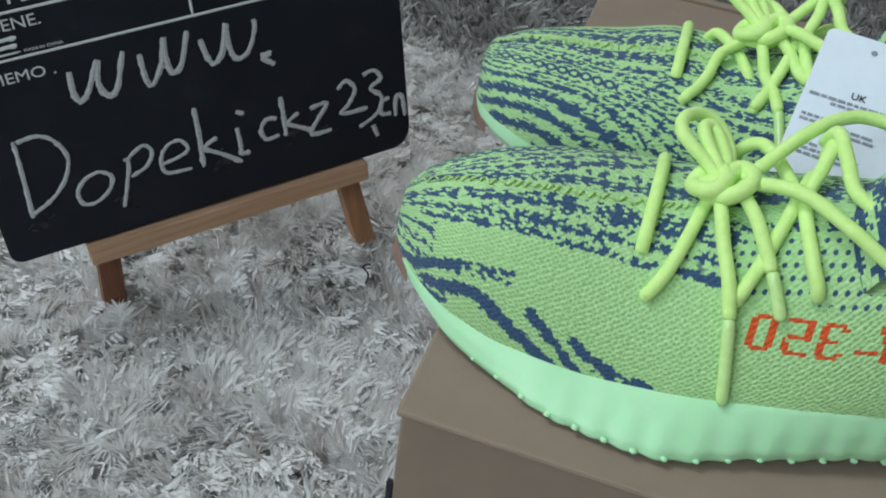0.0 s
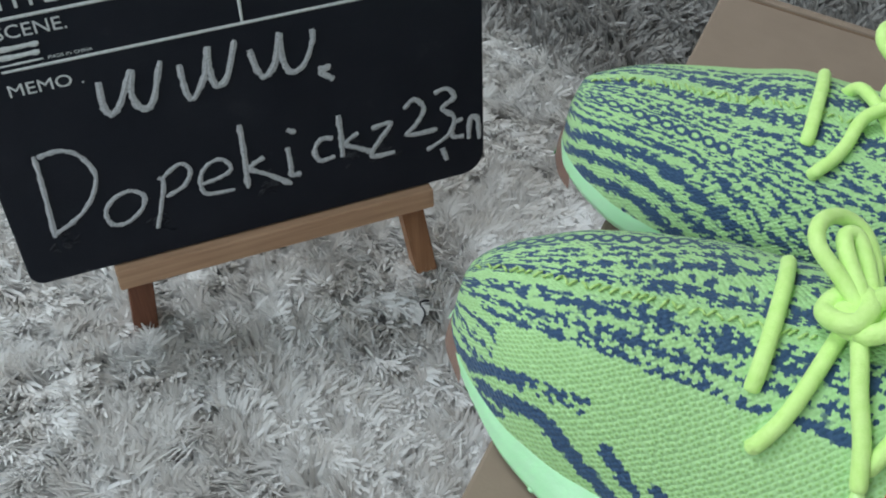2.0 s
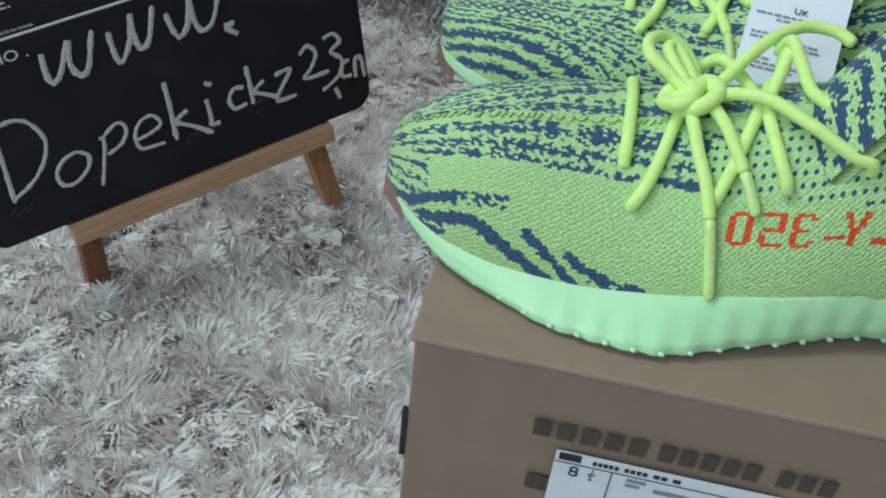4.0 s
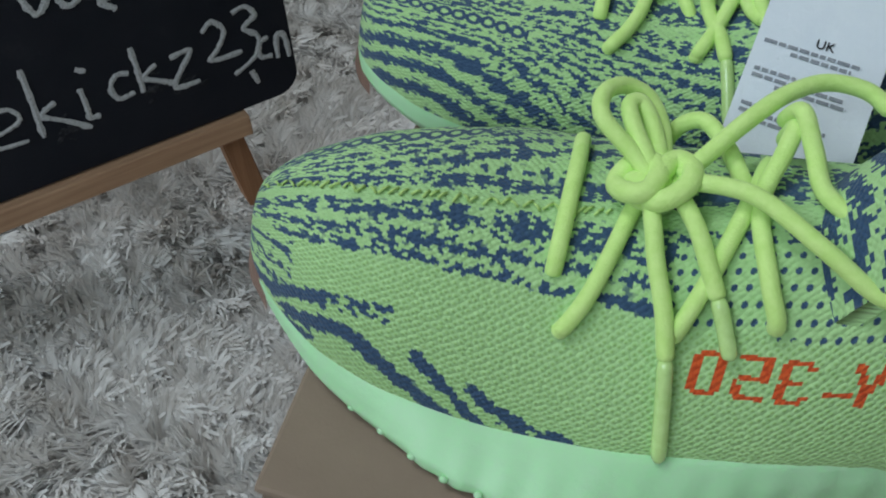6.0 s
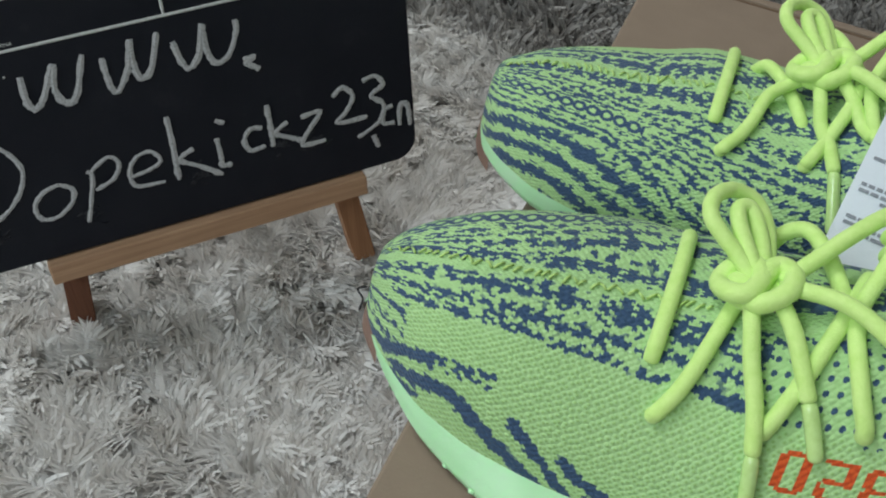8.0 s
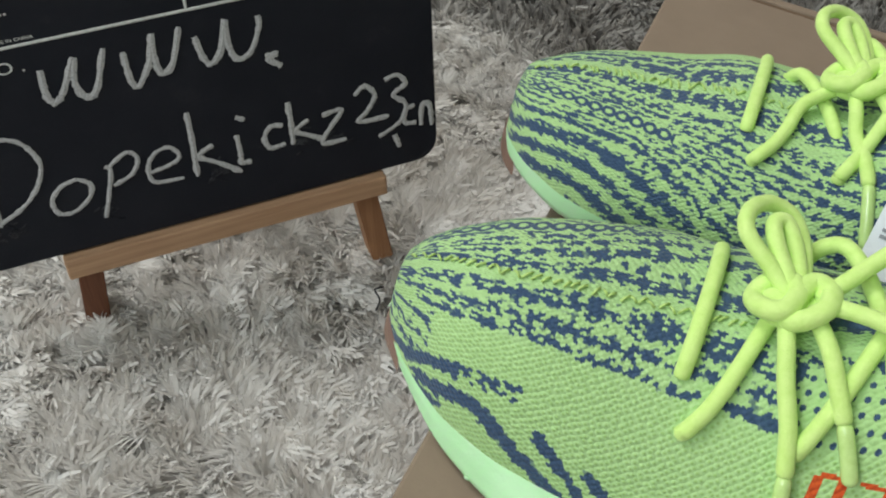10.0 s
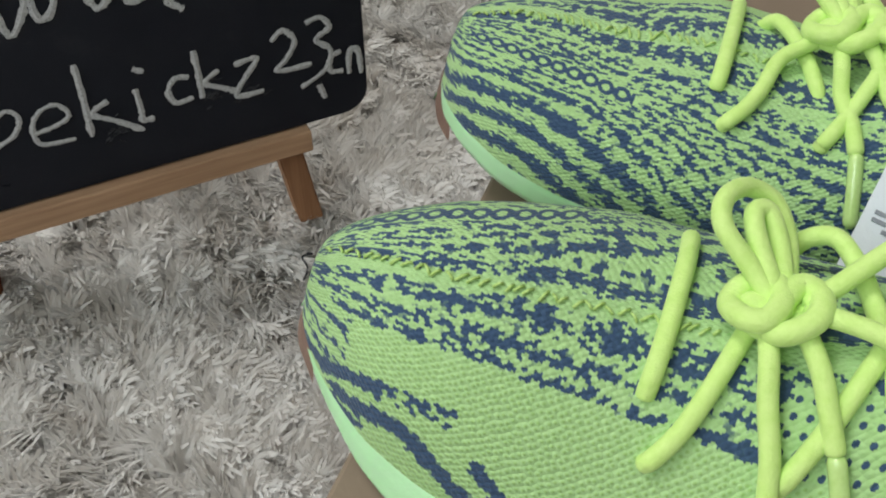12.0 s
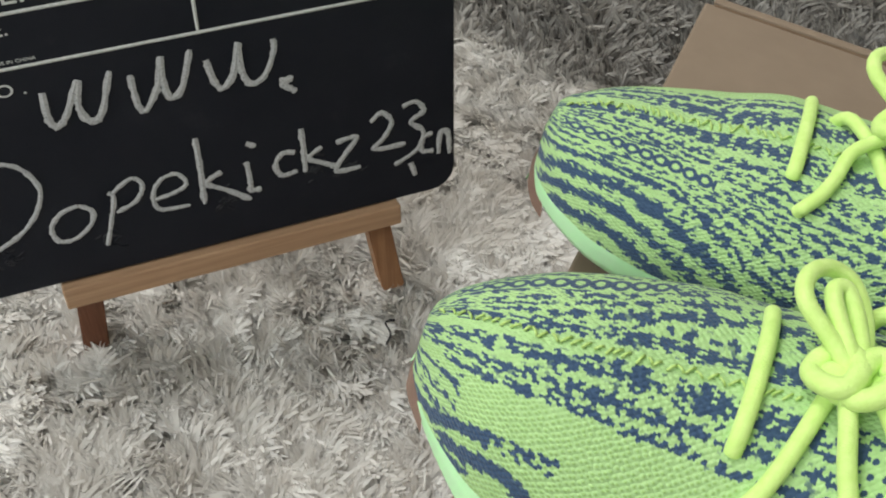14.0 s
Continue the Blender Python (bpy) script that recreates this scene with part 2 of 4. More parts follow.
FAR = dict(
    li=[0.0785, 0.0671, 0.0589, 0.0484, 0.0367, 0.0265, 0.0184, 0.0180, 0.0279, 0.0422, 0.0450, 0.0715],
    mi=[0.0794, 0.0928, 0.1038, 0.1126, 0.1185, 0.1210, 0.1203, 0.1178, 0.1131, 0.1052, 0.1032, 0.0720],
    top=[0.1581, 0.1701, 0.1735, 0.1770, 0.1783, 0.1799, 0.1840, 0.1852, 0.2007, 0.2196, 0.2261, 0.2243],
    pl=[2.33, 2.31, 2.30, 2.29, 2.30, 2.39, 2.54, 2.48, 2.27, 2.09, 2.01, 1.96],
    pm=[2.31, 2.31, 2.31, 2.31, 2.30, 2.28, 2.19, 2.09, 2.03, 1.97, 1.99, 2.01],
    l=[0.0775, 0.0664, 0.0580, 0.0470, 0.0345, 0.0235, 0.0140, 0.0120, 0.0242, 0.0400, 0.0430, 0.0705],
    m=[0.0803, 0.0935, 0.1045, 0.1133, 0.1192, 0.1217, 0.1232, 0.1243, 0.1202, 0.1119, 0.1095, 0.0734],
    hi=[0.1500, 0.1530, 0.1550, 0.1550, 0.1535, 0.1520, 0.1510, 0.1515, 0.1515, 0.1547, 0.1580, 0.1630])
# height of the sole's lower edge along the outer and the inner side
LO_LAT = [0.1392, 0.1389, 0.1374, 0.1320, 0.1273, 0.1256, 0.1254, 0.1254, 0.1262, 0.1266, 0.1256, 0.1288]
LO_MED = [0.1410, 0.1425, 0.1425, 0.1405, 0.1373, 0.1345, 0.1304, 0.1275, 0.1266, 0.1266, 0.1254, 0.1288]


def curve(s, vals):
    """A smooth line through the values at the stations S_K, with no overshoot."""
    x, y = np.array(S_K), np.array(vals)
    h, d = np.diff(x), np.diff(y) / np.diff(x)
    m = np.concatenate([[d[0]], np.where(d[1:] * d[:-1] > 0, 2 * d[1:] * d[:-1] / (d[1:] + d[:-1] + 1e-12), 0), [d[-1]]])
    i = np.clip(np.searchsorted(x, s, side="right") - 1, 0, len(h) - 1)
    t = (np.asarray(s) - x[i]) / h[i]
    return (1 + 2 * t) * (1 - t) ** 2 * y[i] + t * (1 - t) ** 2 * h[i] * m[i] + t * t * (3 - 2 * t) * y[i + 1] + t * t * (t - 1) * h[i] * m[i + 1]


def upper_point(s, u, grow, form):
    """A point of the upper: s metres from the toe, u from -1 (outer side) to 1 (inner side)."""
    li, mi, t, hi = (curve(s, form[k]) for k in ("li", "mi", "top", "hi"))
    c, h = (li + mi) / 2, (mi - li) / 2 + grow
    p = np.where(np.asarray(u) < 0, curve(s, form["pl"]), curve(s, form["pm"]))
    th = np.clip(np.abs(u), 0, 1) * np.pi / 2
    yy = np.sign(u) * np.sin(th) ** (2 / p)
    zz = np.cos(th) ** (2 / p)
    return TOE + s, c + h * yy, hi - 0.004 + (t + grow - hi + 0.004) * zz


def surface_z(x, y, form):
    u = np.linspace(-1, 1, 301)
    _, yy, zz = upper_point(np.full(301, min(max(x - TOE, 0.0), 0.3)), u, 0.0, form)
    return float(np.interp(y, yy, zz))


def loft(fn, ss, us):
    S, U = np.meshgrid(ss, us, indexing="ij")
    x, y, z = fn(S, U)
    V = np.stack([x + 0 * y, y, z], -1)
    a, b = len(ss), len(us)
    i = np.arange(a * b).reshape(a, b)
    F = np.stack([i[:-1, :-1], i[1:, :-1], i[1:, 1:], i[:-1, 1:]], -1).reshape(-1, 4)
    return V.reshape(-1, 3), F


GLYPHS = [
    ".#####.##...####...####...####...####...####...####...##.#####.",
    "#######.....##.....##.....##.#######......##.....##......######",
    ".#####.##...####.....##......####..##.....##.....##...##.#####.",
    "...........................................######...............",
    "##...####...##.##.##..##.##...###....###....##.....##.....##...",
    ".....##.....##.....##.....##.....##.....##.....###############"]
GLYPH_S = [0.1312, 0.1420, 0.1525, 0.1628, 0.1697, 0.1800]


def tri_wave(x):
    return 2 * np.abs(x - np.floor(x + 0.5))


# courses of the knit round the forefoot, from the plain panel over the crown to the inner side
ROW_S = [0, 0.015, 0.035, 0.05, 0.06, 0.08, 0.1, 0.15]
ROWS = (
    [-0.57, -0.50, -0.440, -0.402, -0.402, -0.400, -0.41, -0.46], [-0.47, -0.41, -0.365, -0.342, -0.335, -0.337, -0.345, -0.38],
    [-0.37, -0.32, -0.280, -0.248, -0.235, -0.225, -0.255, -0.30], [-0.10, -0.12, -0.110, -0.080, -0.060, -0.030, 0.00, 0.05],
    [-0.05, -0.08, -0.040, 0.010, 0.050, 0.130, 0.20, 0.40], [0.00, -0.03, 0.040, 0.110, 0.190, 0.300, 0.42, 0.70],
    [0.08, 0.13, 0.160, 0.200, 0.260, 0.410, 0.57, 0.95], [0.25, 0.285, 0.265, 0.290, 0.365, 0.550, 0.72, 1.15],
    [0.58, 0.45, 0.370, 0.400, 0.500, 0.720, 0.90, 1.35], [0.85, 0.65, 0.560, 0.610, 0.685, 0.870, 1.06, 1.55],
    [1.05, 0.80, 0.700, 0.765, 0.850, 1.040, 1.24, 1.75], [1.25, 0.97, 0.860, 0.930, 1.020, 1.220, 1.42, 1.95])
# thick stripes that run down below the plain panel
SLASHES = (
    ((0.008, 0.0154, 0.0244, 0.034), (-0.93, -0.875, -0.765, -0.70), 0.036), ((0.019, 0.024, 0.0326, 0.0416, 0.05, 0.06, 0.068, 0.075), (-0.93, -0.895, -0.825, -0.787, -0.82, -0.875, -0.92, -0.96), 0.036),
    ((0.060, 0.07, 0.08, 0.086), (-0.735, -0.80, -0.905, -0.96), 0.030), ((0.076, 0.088, 0.097, 0.101), (-0.775, -0.84, -0.925, -0.97), 0.026),
    ((0.088, 0.098, 0.108, 0.112), (-0.82, -0.875, -0.94, -0.97), 0.020), ((0.100, 0.112, 0.122), (-0.86, -0.91, -0.96), 0.017),
    ((0.112, 0.13, 0.16), (-0.90, -0.935, -0.965), 0.010), ((0.02, 0.026, 0.031), (-0.99, -0.955, -0.93), 0.02))


def knit_pattern(s, u, seed, turn=0.0):
    """Share of blue yarn at each stitch, 0 lime to 1 blue, and where the plain panel lies; turn: how far the courses lie over to the inner side."""
    u = u - turn * np.clip((0.55 - u) / 0.35, 0, 1)
    ws, ha = 0.00165, 0.00098
    A = u * 0.074 + 0.00042 * (tri_wave(s / ws) - 0.5)
    r = np.floor(A / ha)
    shift = 0.5 * np.mod(r, 2) + 0.2 * hash01(r, 3.0, seed)
    c = np.floor(s / ws + shift)
    sc, uc = (c + 0.5 - shift) * ws, (r + 0.5) * ha / 0.074
    rnd, rnd2 = hash01(c, r, seed) - 0.5, hash01(c, r, seed + 7)
    mid = vnoise(sc / 0.0058, uc * 0.074 / 0.0026, seed + 2) - 0.5
    up = np.interp(sc, [0.0, 0.02, 0.022, 0.034, 0.04, 0.057, 0.072, 0.087, 0.094, 0.103, 0.11, 0.118, 0.13, 0.15, 0.176], [-0.5, -0.5, -0.485, -0.465, -0.455, -0.425, -0.415, -0.43, -0.42, -0.43, -0.45, -0.475, -0.475, -0.50, -0.55])
    lo = np.interp(sc, [0.02, 0.0215, 0.024, 0.037, 0.05, 0.0585, 0.067, 0.078, 0.089, 0.102, 0.12, 0.14, 0.17], [-0.5, -0.60, -0.69, -0.665, -0.65, -0.72, -0.74, -0.765, -0.80, -0.845, -0.88, -0.92, -1.1])
    # which course, and how far from its middle
    lines = []
    for k, row in enumerate(ROWS):
        here = np.interp(sc, ROW_S, row)
        if 5 <= k <= 8:
            lines.append((lines[-1] + here) / 2)
        lines.append(here)
    v = np.full_like(sc, -1.0)
    for k in range(len(lines) - 1):
        v = np.where(uc >= lines[k], k + (uc - lines[k]) / np.maximum(lines[k + 1] - lines[k], 0.012), v)
    v = np.where(uc < lines[0], (uc - lines[0]) / 0.075, v)
    row = np.floor(v + 0.5)
    d = np.abs(v - row)
    half = np.where(row >= 12, 0.27, np.where(row < 3, 0.31, 0.28))
    wild = np.where((row >= 12) & (sc < 0.05), 0.30, 0.46)
    f = half - d + wild * rnd + 0.26 * mid
    f = f - 0.24 * ((tri_wave(sc / 0.0056 + 0.37 * row + 0.3 * mid) > 0.80) & (row < 12))
    f = np.where((rnd2 < 0.08) & (row < 13), -0.3, f)
    # seam line kept lime
    f = np.where((row == 2) & (v > 2.36) | (row == 3) & (v < 2.68), f - 0.30, f)
    # two chain courses over the crown
    link = tri_wave(s / 0.0104)
    dd = u - np.interp(s, ROW_S, ROWS[6])
    ring = np.abs(np.hypot(dd / 0.048, (link - 0.5) / 0.46) - 0.85) < 0.31
    f = np.where((np.abs(dd) < 0.062) & (s > 0.008) & (s < 0.064), np.where(ring, 0.3, -0.3) + 0.5 * rnd * (rnd2 > 0.7), f)
    # stitches between the toe and the panel
    nose = (uc < lines[0] - 0.035) & (sc < 0.0205 + 0.004 * rnd)
    f = np.where(nose, 0.6 * (tri_wave(uc / 0.105 + 0.2) - 0.60) + 0.62 * rnd + 0.40 * mid, f)
    plain = (uc < up + 0.025 * rnd) & ~nose
    f = np.where(plain, -0.4, f)
    # stripes under the panel
    g = np.full_like(sc, -0.4)
    for ks, ku, hw in SLASHES:
        e = (hw - np.abs(uc - np.interp(sc, ks, ku))) / 0.05 + 0.42 * rnd + 0.25 * mid
        g = np.maximum(g, np.where((sc > ks[0]) & (sc < ks[-1]), e, -0.4))
    speck = (np.abs(uc - np.interp(sc, [0.03, 0.052], [-0.70, -0.635])) < 0.035) & (sc > 0.033) & (sc < 0.053) & (rnd2 > 0.60)
    tail = (uc < lo - 0.02) & (sc > 0.085) & (sc < 0.15) & (rnd2 > 0.80)
    below = uc < -0.60
    f = np.where(below & (g > -0.05), g, f)
    f = np.where(below & (g <= -0.05) & ~nose, -0.4, f)
    f = np.where(speck | tail, 0.4, f)
    flat = plain & (g <= 0) & ~speck
    # dotted eyelet panel
    dots = (sc > 0.121) & (uc < -0.24) & (uc > up)
    lattice = np.cos(2 * np.pi * s / 0.0034) + np.cos(2 * np.pi * u * 0.074 / 0.0034) - 1.05
    f = np.where(dots, 0.3 * lattice, f)
    return np.clip(0.5 + f * 5, 0, 1), flat.astype(float)


def knit_marks(s, u):
    """Red knitted marks on the plain panel."""
    val = np.zeros_like(s)
    for s0, gl in zip(GLYPH_S, GLYPHS):
        i = np.floor((s - s0) / 0.00118)
        j = np.floor(((-0.528 - 1.05 * (s - 0.1312)) - u) / 0.0132)
        ok = (i >= 0) & (i < 7) & (j >= 0) & (j < 9)
        bits = np.array([c == "#" for c in gl.ljust(63, ".")])
        k = np.clip((j * 7 + i), 0, 62).astype(int)
        val = np.where(ok & bits[k], 1.0, val)
    return val


def knit_material():
    m, nt, p = material("knit", 0.85, 0, 0.2)
    at = nt.nodes.new("ShaderNodeAttribute")
    at.attribute_name = "yarn"
    fac = at.outputs["Fac"]
    uvn = nt.nodes.new("ShaderNodeUVMap")
    v = uvn.outputs[0]

    def attr(name):
        n = nt.nodes.new("ShaderNodeAttribute")
        n.attribute_name = name
        return n.outputs["Fac"]

    def band(a, b, fac=fac):
        mr = nt.nodes.new("ShaderNodeMapRange")
        mr.inputs["From Min"].default_value, mr.inputs["From Max"].default_value = a, b
        nt.links.new(fac, mr.inputs["Value"])
        return mr.outputs[0]

    def mixc(f, a, b):
        x = nt.nodes.new("ShaderNodeMix")
        x.data_type = "RGBA"
        nt.links.new(f, x.inputs[0])
        for sock, c in ((x.inputs[6], a), (x.inputs[7], b)):
            if isinstance(c, tuple):
                sock.default_value = (*c, 1)
            else:
                nt.links.new(c, sock)
        return x.outputs[2]
    lime = ramp(nt, noise_tex(nt, v, 420, 3), [(0.25, LIME_A), (0.75, LIME_B)])
    blue = ramp(nt, noise_tex(nt, v, 700, 3), [(0.25, (0.030, 0.066, 0.135)), (0.75, (0.062, 0.118, 0.215))])
    cell = nt.nodes.new("ShaderNodeTexVoronoi")
    cell.voronoi_dimensions = "2D"
    cell.inputs["Scale"].default_value = 1.0
    cell.inputs["Randomness"].default_value = 0.4
    nt.links.new(stretch(nt, v, 1.414 / 0.0026, 1.414 / 0.0019, 1, (0, 0, 0.7854)), cell.inputs["Vector"])
    # shade of the stitch gaps, painted as a darker lime on the plain panel
    gapf = band(0.33, 0.14, cell.outputs["Distance"])
    hole_shade = nt.nodes.new("ShaderNodeMath")
    hole_shade.operation = "MULTIPLY"
    nt.links.new(gapf, hole_shade.inputs[0])
    nt.links.new(attr("plain"), hole_shade.inputs[1])
    c = mixc(hole_shade.outputs[0], lime, (0.33, 0.57, 0.19))
    c = mixc(band(0.3, 0.7), c, blue)
    red = ramp(nt, noise_tex(nt, v, 900, 2), [(0.3, (0.62, 0.07, 0.02)), (0.7, (0.75, 0.13, 0.03))])
    c = mixc(attr("mark"), c, red)
    nt.links.new(c, p.inputs["Base Color"])
    bump(nt, p, cell.outputs["Distance"], 0.0010, 0.7)
    p.inputs["Sheen Weight"].default_value = 0.15
    return m


LIME_A, LIME_B = (0.39, 0.64, 0.27), (0.50, 0.77, 0.36)
KNIT = knit_material()
BOOST, _nt, _p = material("mint_sole", 0.4, 0, 0.4)
_c = coords(_nt)
_nt.links.new(ramp(_nt, noise_tex(_nt, stretch(_nt, _c, 60, 12, 8), 1.0, 2), [(0.3, (0.48, 0.83, 0.48)), (0.7, (0.53, 0.87, 0.53))]), _p.inputs["Base Color"])
_p.inputs["Subsurface Weight"].default_value = 0.4
_p.inputs["Subsurface Radius"].default_value = (0.004, 0.008, 0.004)
bump(_nt, _p, noise_tex(_nt, _c, 500, 3), 0.00012)
GUM = two_tone("gum_rubber", (0.20, 0.12, 0.095), (0.26, 0.165, 0.13), 60, 0.5)
LACE, _nt, _p = material("neon_lace", 0.65, 0, 0.3)
_v = coords(_nt)
_nt.links.new(ramp(_nt, noise_tex(_nt, _v, 240, 3), [(0.3, (0.60, 0.88, 0.25)), (0.7, (0.70, 0.95, 0.33))]), _p.inputs["Base Color"])
bump(_nt, _p, noise_tex(_nt, _v, 1400, 2), 0.0004, 0.6)
_p.inputs["Sheen Weight"].default_value = 0.2
AGLET, _nt, _p = material("clear_aglet", 0.18, 0, 0.6)
_nt.links.new(ramp(_nt, noise_tex(_nt, coords(_nt), 300, 2), [(0.3, (0.55, 0.80, 0.28)), (0.7, (0.65, 0.90, 0.36))]), _p.inputs["Base Color"])
_p.inputs["Coat Weight"].default_value = 0.6
LINING = two_tone("lining", (0.25, 0.42, 0.08), (0.3, 0.5, 0.1), 200, 0.9)
THREAD = two_tone("olive_thread", (0.36, 0.56, 0.14), (0.60, 0.84, 0.30), 900, 0.3)
ss = np.concatenate([0.02 * np.linspace(0, 1, 55) ** 1.6, np.linspace(0.0205, 0.19, 340), np.linspace(0.1915, 0.302, 70)])


def spline(pts, n=8, closed=False):
    P = [Vector(p) for p in pts]
    k = len(P)
    out = []
    for i in range(k if closed else k - 1):
        g = [P[(i + j) % k] if closed else P[min(max(i + j, 0), k - 1)] for j in (-1, 0, 1, 2)]
        for q in range(n):
            t = q / n
            out.append(0.5 * (2 * g[1] + (g[2] - g[0]) * t + (2 * g[0] - 5 * g[1] + 4 * g[2] - g[3]) * t * t + (3 * g[1] - g[0] - 3 * g[2] + g[3]) * t ** 3))
    if not closed:
        out.append(P[-1])
    return out


def tube_into(bm, path, radius, sides=12, closed=False, taper=True, flat=1.0):
    """A cord along the path, with ends rounded off."""
    rings = []
    n = len(path)
    ref = Vector((0.3, 0.2, 1)).normalized()
    for i, p in enumerate(path):
        a, b = (path[i - 1] if i or closed else p), (path[(i + 1) % n] if i < n - 1 or closed else p)
        d = (b - a).normalized()
        s1 = d.cross(ref)
        if s1.length < 1e-4:
            s1 = d.cross(Vector((1, 0, 0)))
        s1.normalize()
        s2 = s1.cross(d)
        r = radius
        if taper and not closed:
            e = min(i, n - 1 - i)
            r *= (0.45, 0.85, 0.97)[e] if e < 3 else 1.0
        rings.append([bm.verts.new(p + s1 * (math.cos(t) * r) + s2 * (math.sin(t) * r * flat)) for t in [2 * math.pi * j / sides for j in range(sides)]])
    for i in range(n if closed else n - 1):
        A, B = rings[i], rings[(i + 1) % n]
        for j in range(sides):
            bm.faces.new((A[j], A[(j + 1) % sides], B[(j + 1) % sides], B[j]))
    if not closed:
        bm.faces.new(rings[0][::-1])
        bm.faces.new(rings[-1])


LACE_R = 0.0024
CORDS = {}
CORDS["front_lace"] = [
    [(0.0618, 0.1020, 0.1790), (0.0620, 0.0975, 0.1830), (0.0622, 0.0860, 0.1855), (0.0625, 0.0700, 0.1840), (0.0628, 0.0595, 0.1800), (0.0630, 0.0565, 0.1765)]]
CORDS["eyelet_lace"] = [
    [(0.0800, 0.0780, 0.1930), (0.0785, 0.0720, 0.1885), (0.0755, 0.0595, 0.1805), (0.0728, 0.0515, 0.1745), (0.0695, 0.0462, 0.1685), (0.0682, 0.0462, 0.1650)],
    [(0.1110, 0.0940, 0.1990), (0.1070, 0.0780, 0.1980), (0.1045, 0.0690, 0.1935), (0.1010, 0.0582, 0.1850), (0.0975, 0.0500, 0.1765), (0.0965, 0.0490, 0.1720)],
    [(0.1125, 0.0970, 0.2040), (0.1128, 0.0920, 0.2130), (0.1115, 0.0860, 0.2080), (0.1090, 0.0750, 0.2000), (0.1148, 0.0592, 0.1910), (0.1190, 0.0530, 0.1845), (0.1200, 0.0528, 0.1805)]]
CORDS["eyelet_lace"] += [
    [(0.1110, 0.1000, 0.2080), (0.1132, 0.0940, 0.2170), (0.1180, 0.0860, 0.2120), (0.1225, 0.0765, 0.2075), (0.1335, 0.0690, 0.2060), (0.1390, 0.0670, 0.2040), (0.1400, 0.0670, 0.2000)],
    [(0.0880, 0.0780, 0.1990), (0.1055, 0.0730, 0.2045), (0.1230, 0.0630, 0.2025), (0.1370, 0.0575, 0.1975), (0.1445, 0.0565, 0.1960), (0.1460, 0.0580, 0.1910)],
    [(0.0830, 0.1010, 0.1890), (0.0868, 0.1035, 0.1965), (0.0925, 0.1025, 0.2005), (0.0990, 0.0945, 0.2002), (0.1035, 0.0850, 0.1995), (0.1060, 0.0780, 0.1985)]]
CORDS["bow_loop"] = [
    [(0.0820, 0.0780, 0.1970), (0.0745, 0.0830, 0.2005), (0.0655, 0.0885, 0.2045), (0.0640, 0.0955, 0.2065), (0.0685, 0.1030, 0.2055), (0.0760, 0.1045, 0.2025), (0.0815, 0.0965, 0.1995), (0.0840, 0.0840, 0.1975)],
    [(0.0810, 0.0800, 0.1990), (0.0740, 0.0895, 0.2030), (0.0715, 0.0960, 0.2048), (0.0745, 0.0985, 0.2045), (0.0790, 0.0935, 0.2015), (0.0830, 0.0820, 0.1990)],
    [(0.0880, 0.0790, 0.1990), (0.0935, 0.0850, 0.2035), (0.1010, 0.0940, 0.2095), (0.1100, 0.1050, 0.2130), (0.1200, 0.1125, 0.2145), (0.1310, 0.1130, 0.2145), (0.1380, 0.1080, 0.2130)]]
CORDS["lace_end"] = [
    [(0.0810, 0.0770, 0.1960), (0.0845, 0.0665, 0.1920), (0.0875, 0.0595, 0.1865), (0.0925, 0.0505, 0.1785), (0.0961, 0.0425, 0.1695)],
    [(0.0870, 0.0770, 0.1980), (0.0945, 0.0675, 0.1950), (0.1000, 0.0600, 0.1895), (0.1045, 0.0545, 0.1840)]]
CORDS["knot"] = [
    [(0.0730, 0.0770, 0.1935), (0.0765, 0.0715, 0.1965), (0.0810, 0.0720, 0.1985), (0.0828, 0.0780, 0.1995), (0.0800, 0.0835, 0.1985), (0.0752, 0.0825, 0.1955)],
    [(0.0825, 0.0715, 0.1960), (0.0862, 0.0705, 0.1985), (0.0905, 0.0745, 0.2015), (0.0905, 0.0810, 0.2015), (0.0862, 0.0835, 0.2005), (0.0832, 0.0780, 0.1990)],
    [(0.0770, 0.0775, 0.1925), (0.0810, 0.0735, 0.1935), (0.0865, 0.0745, 0.1950), (0.0880, 0.0800, 0.1960), (0.0830, 0.0825, 0.1950)]]
AGLETS = [(0.1022, 0.0300, 0.1440), (0.1115, 0.0462, 0.1725)]


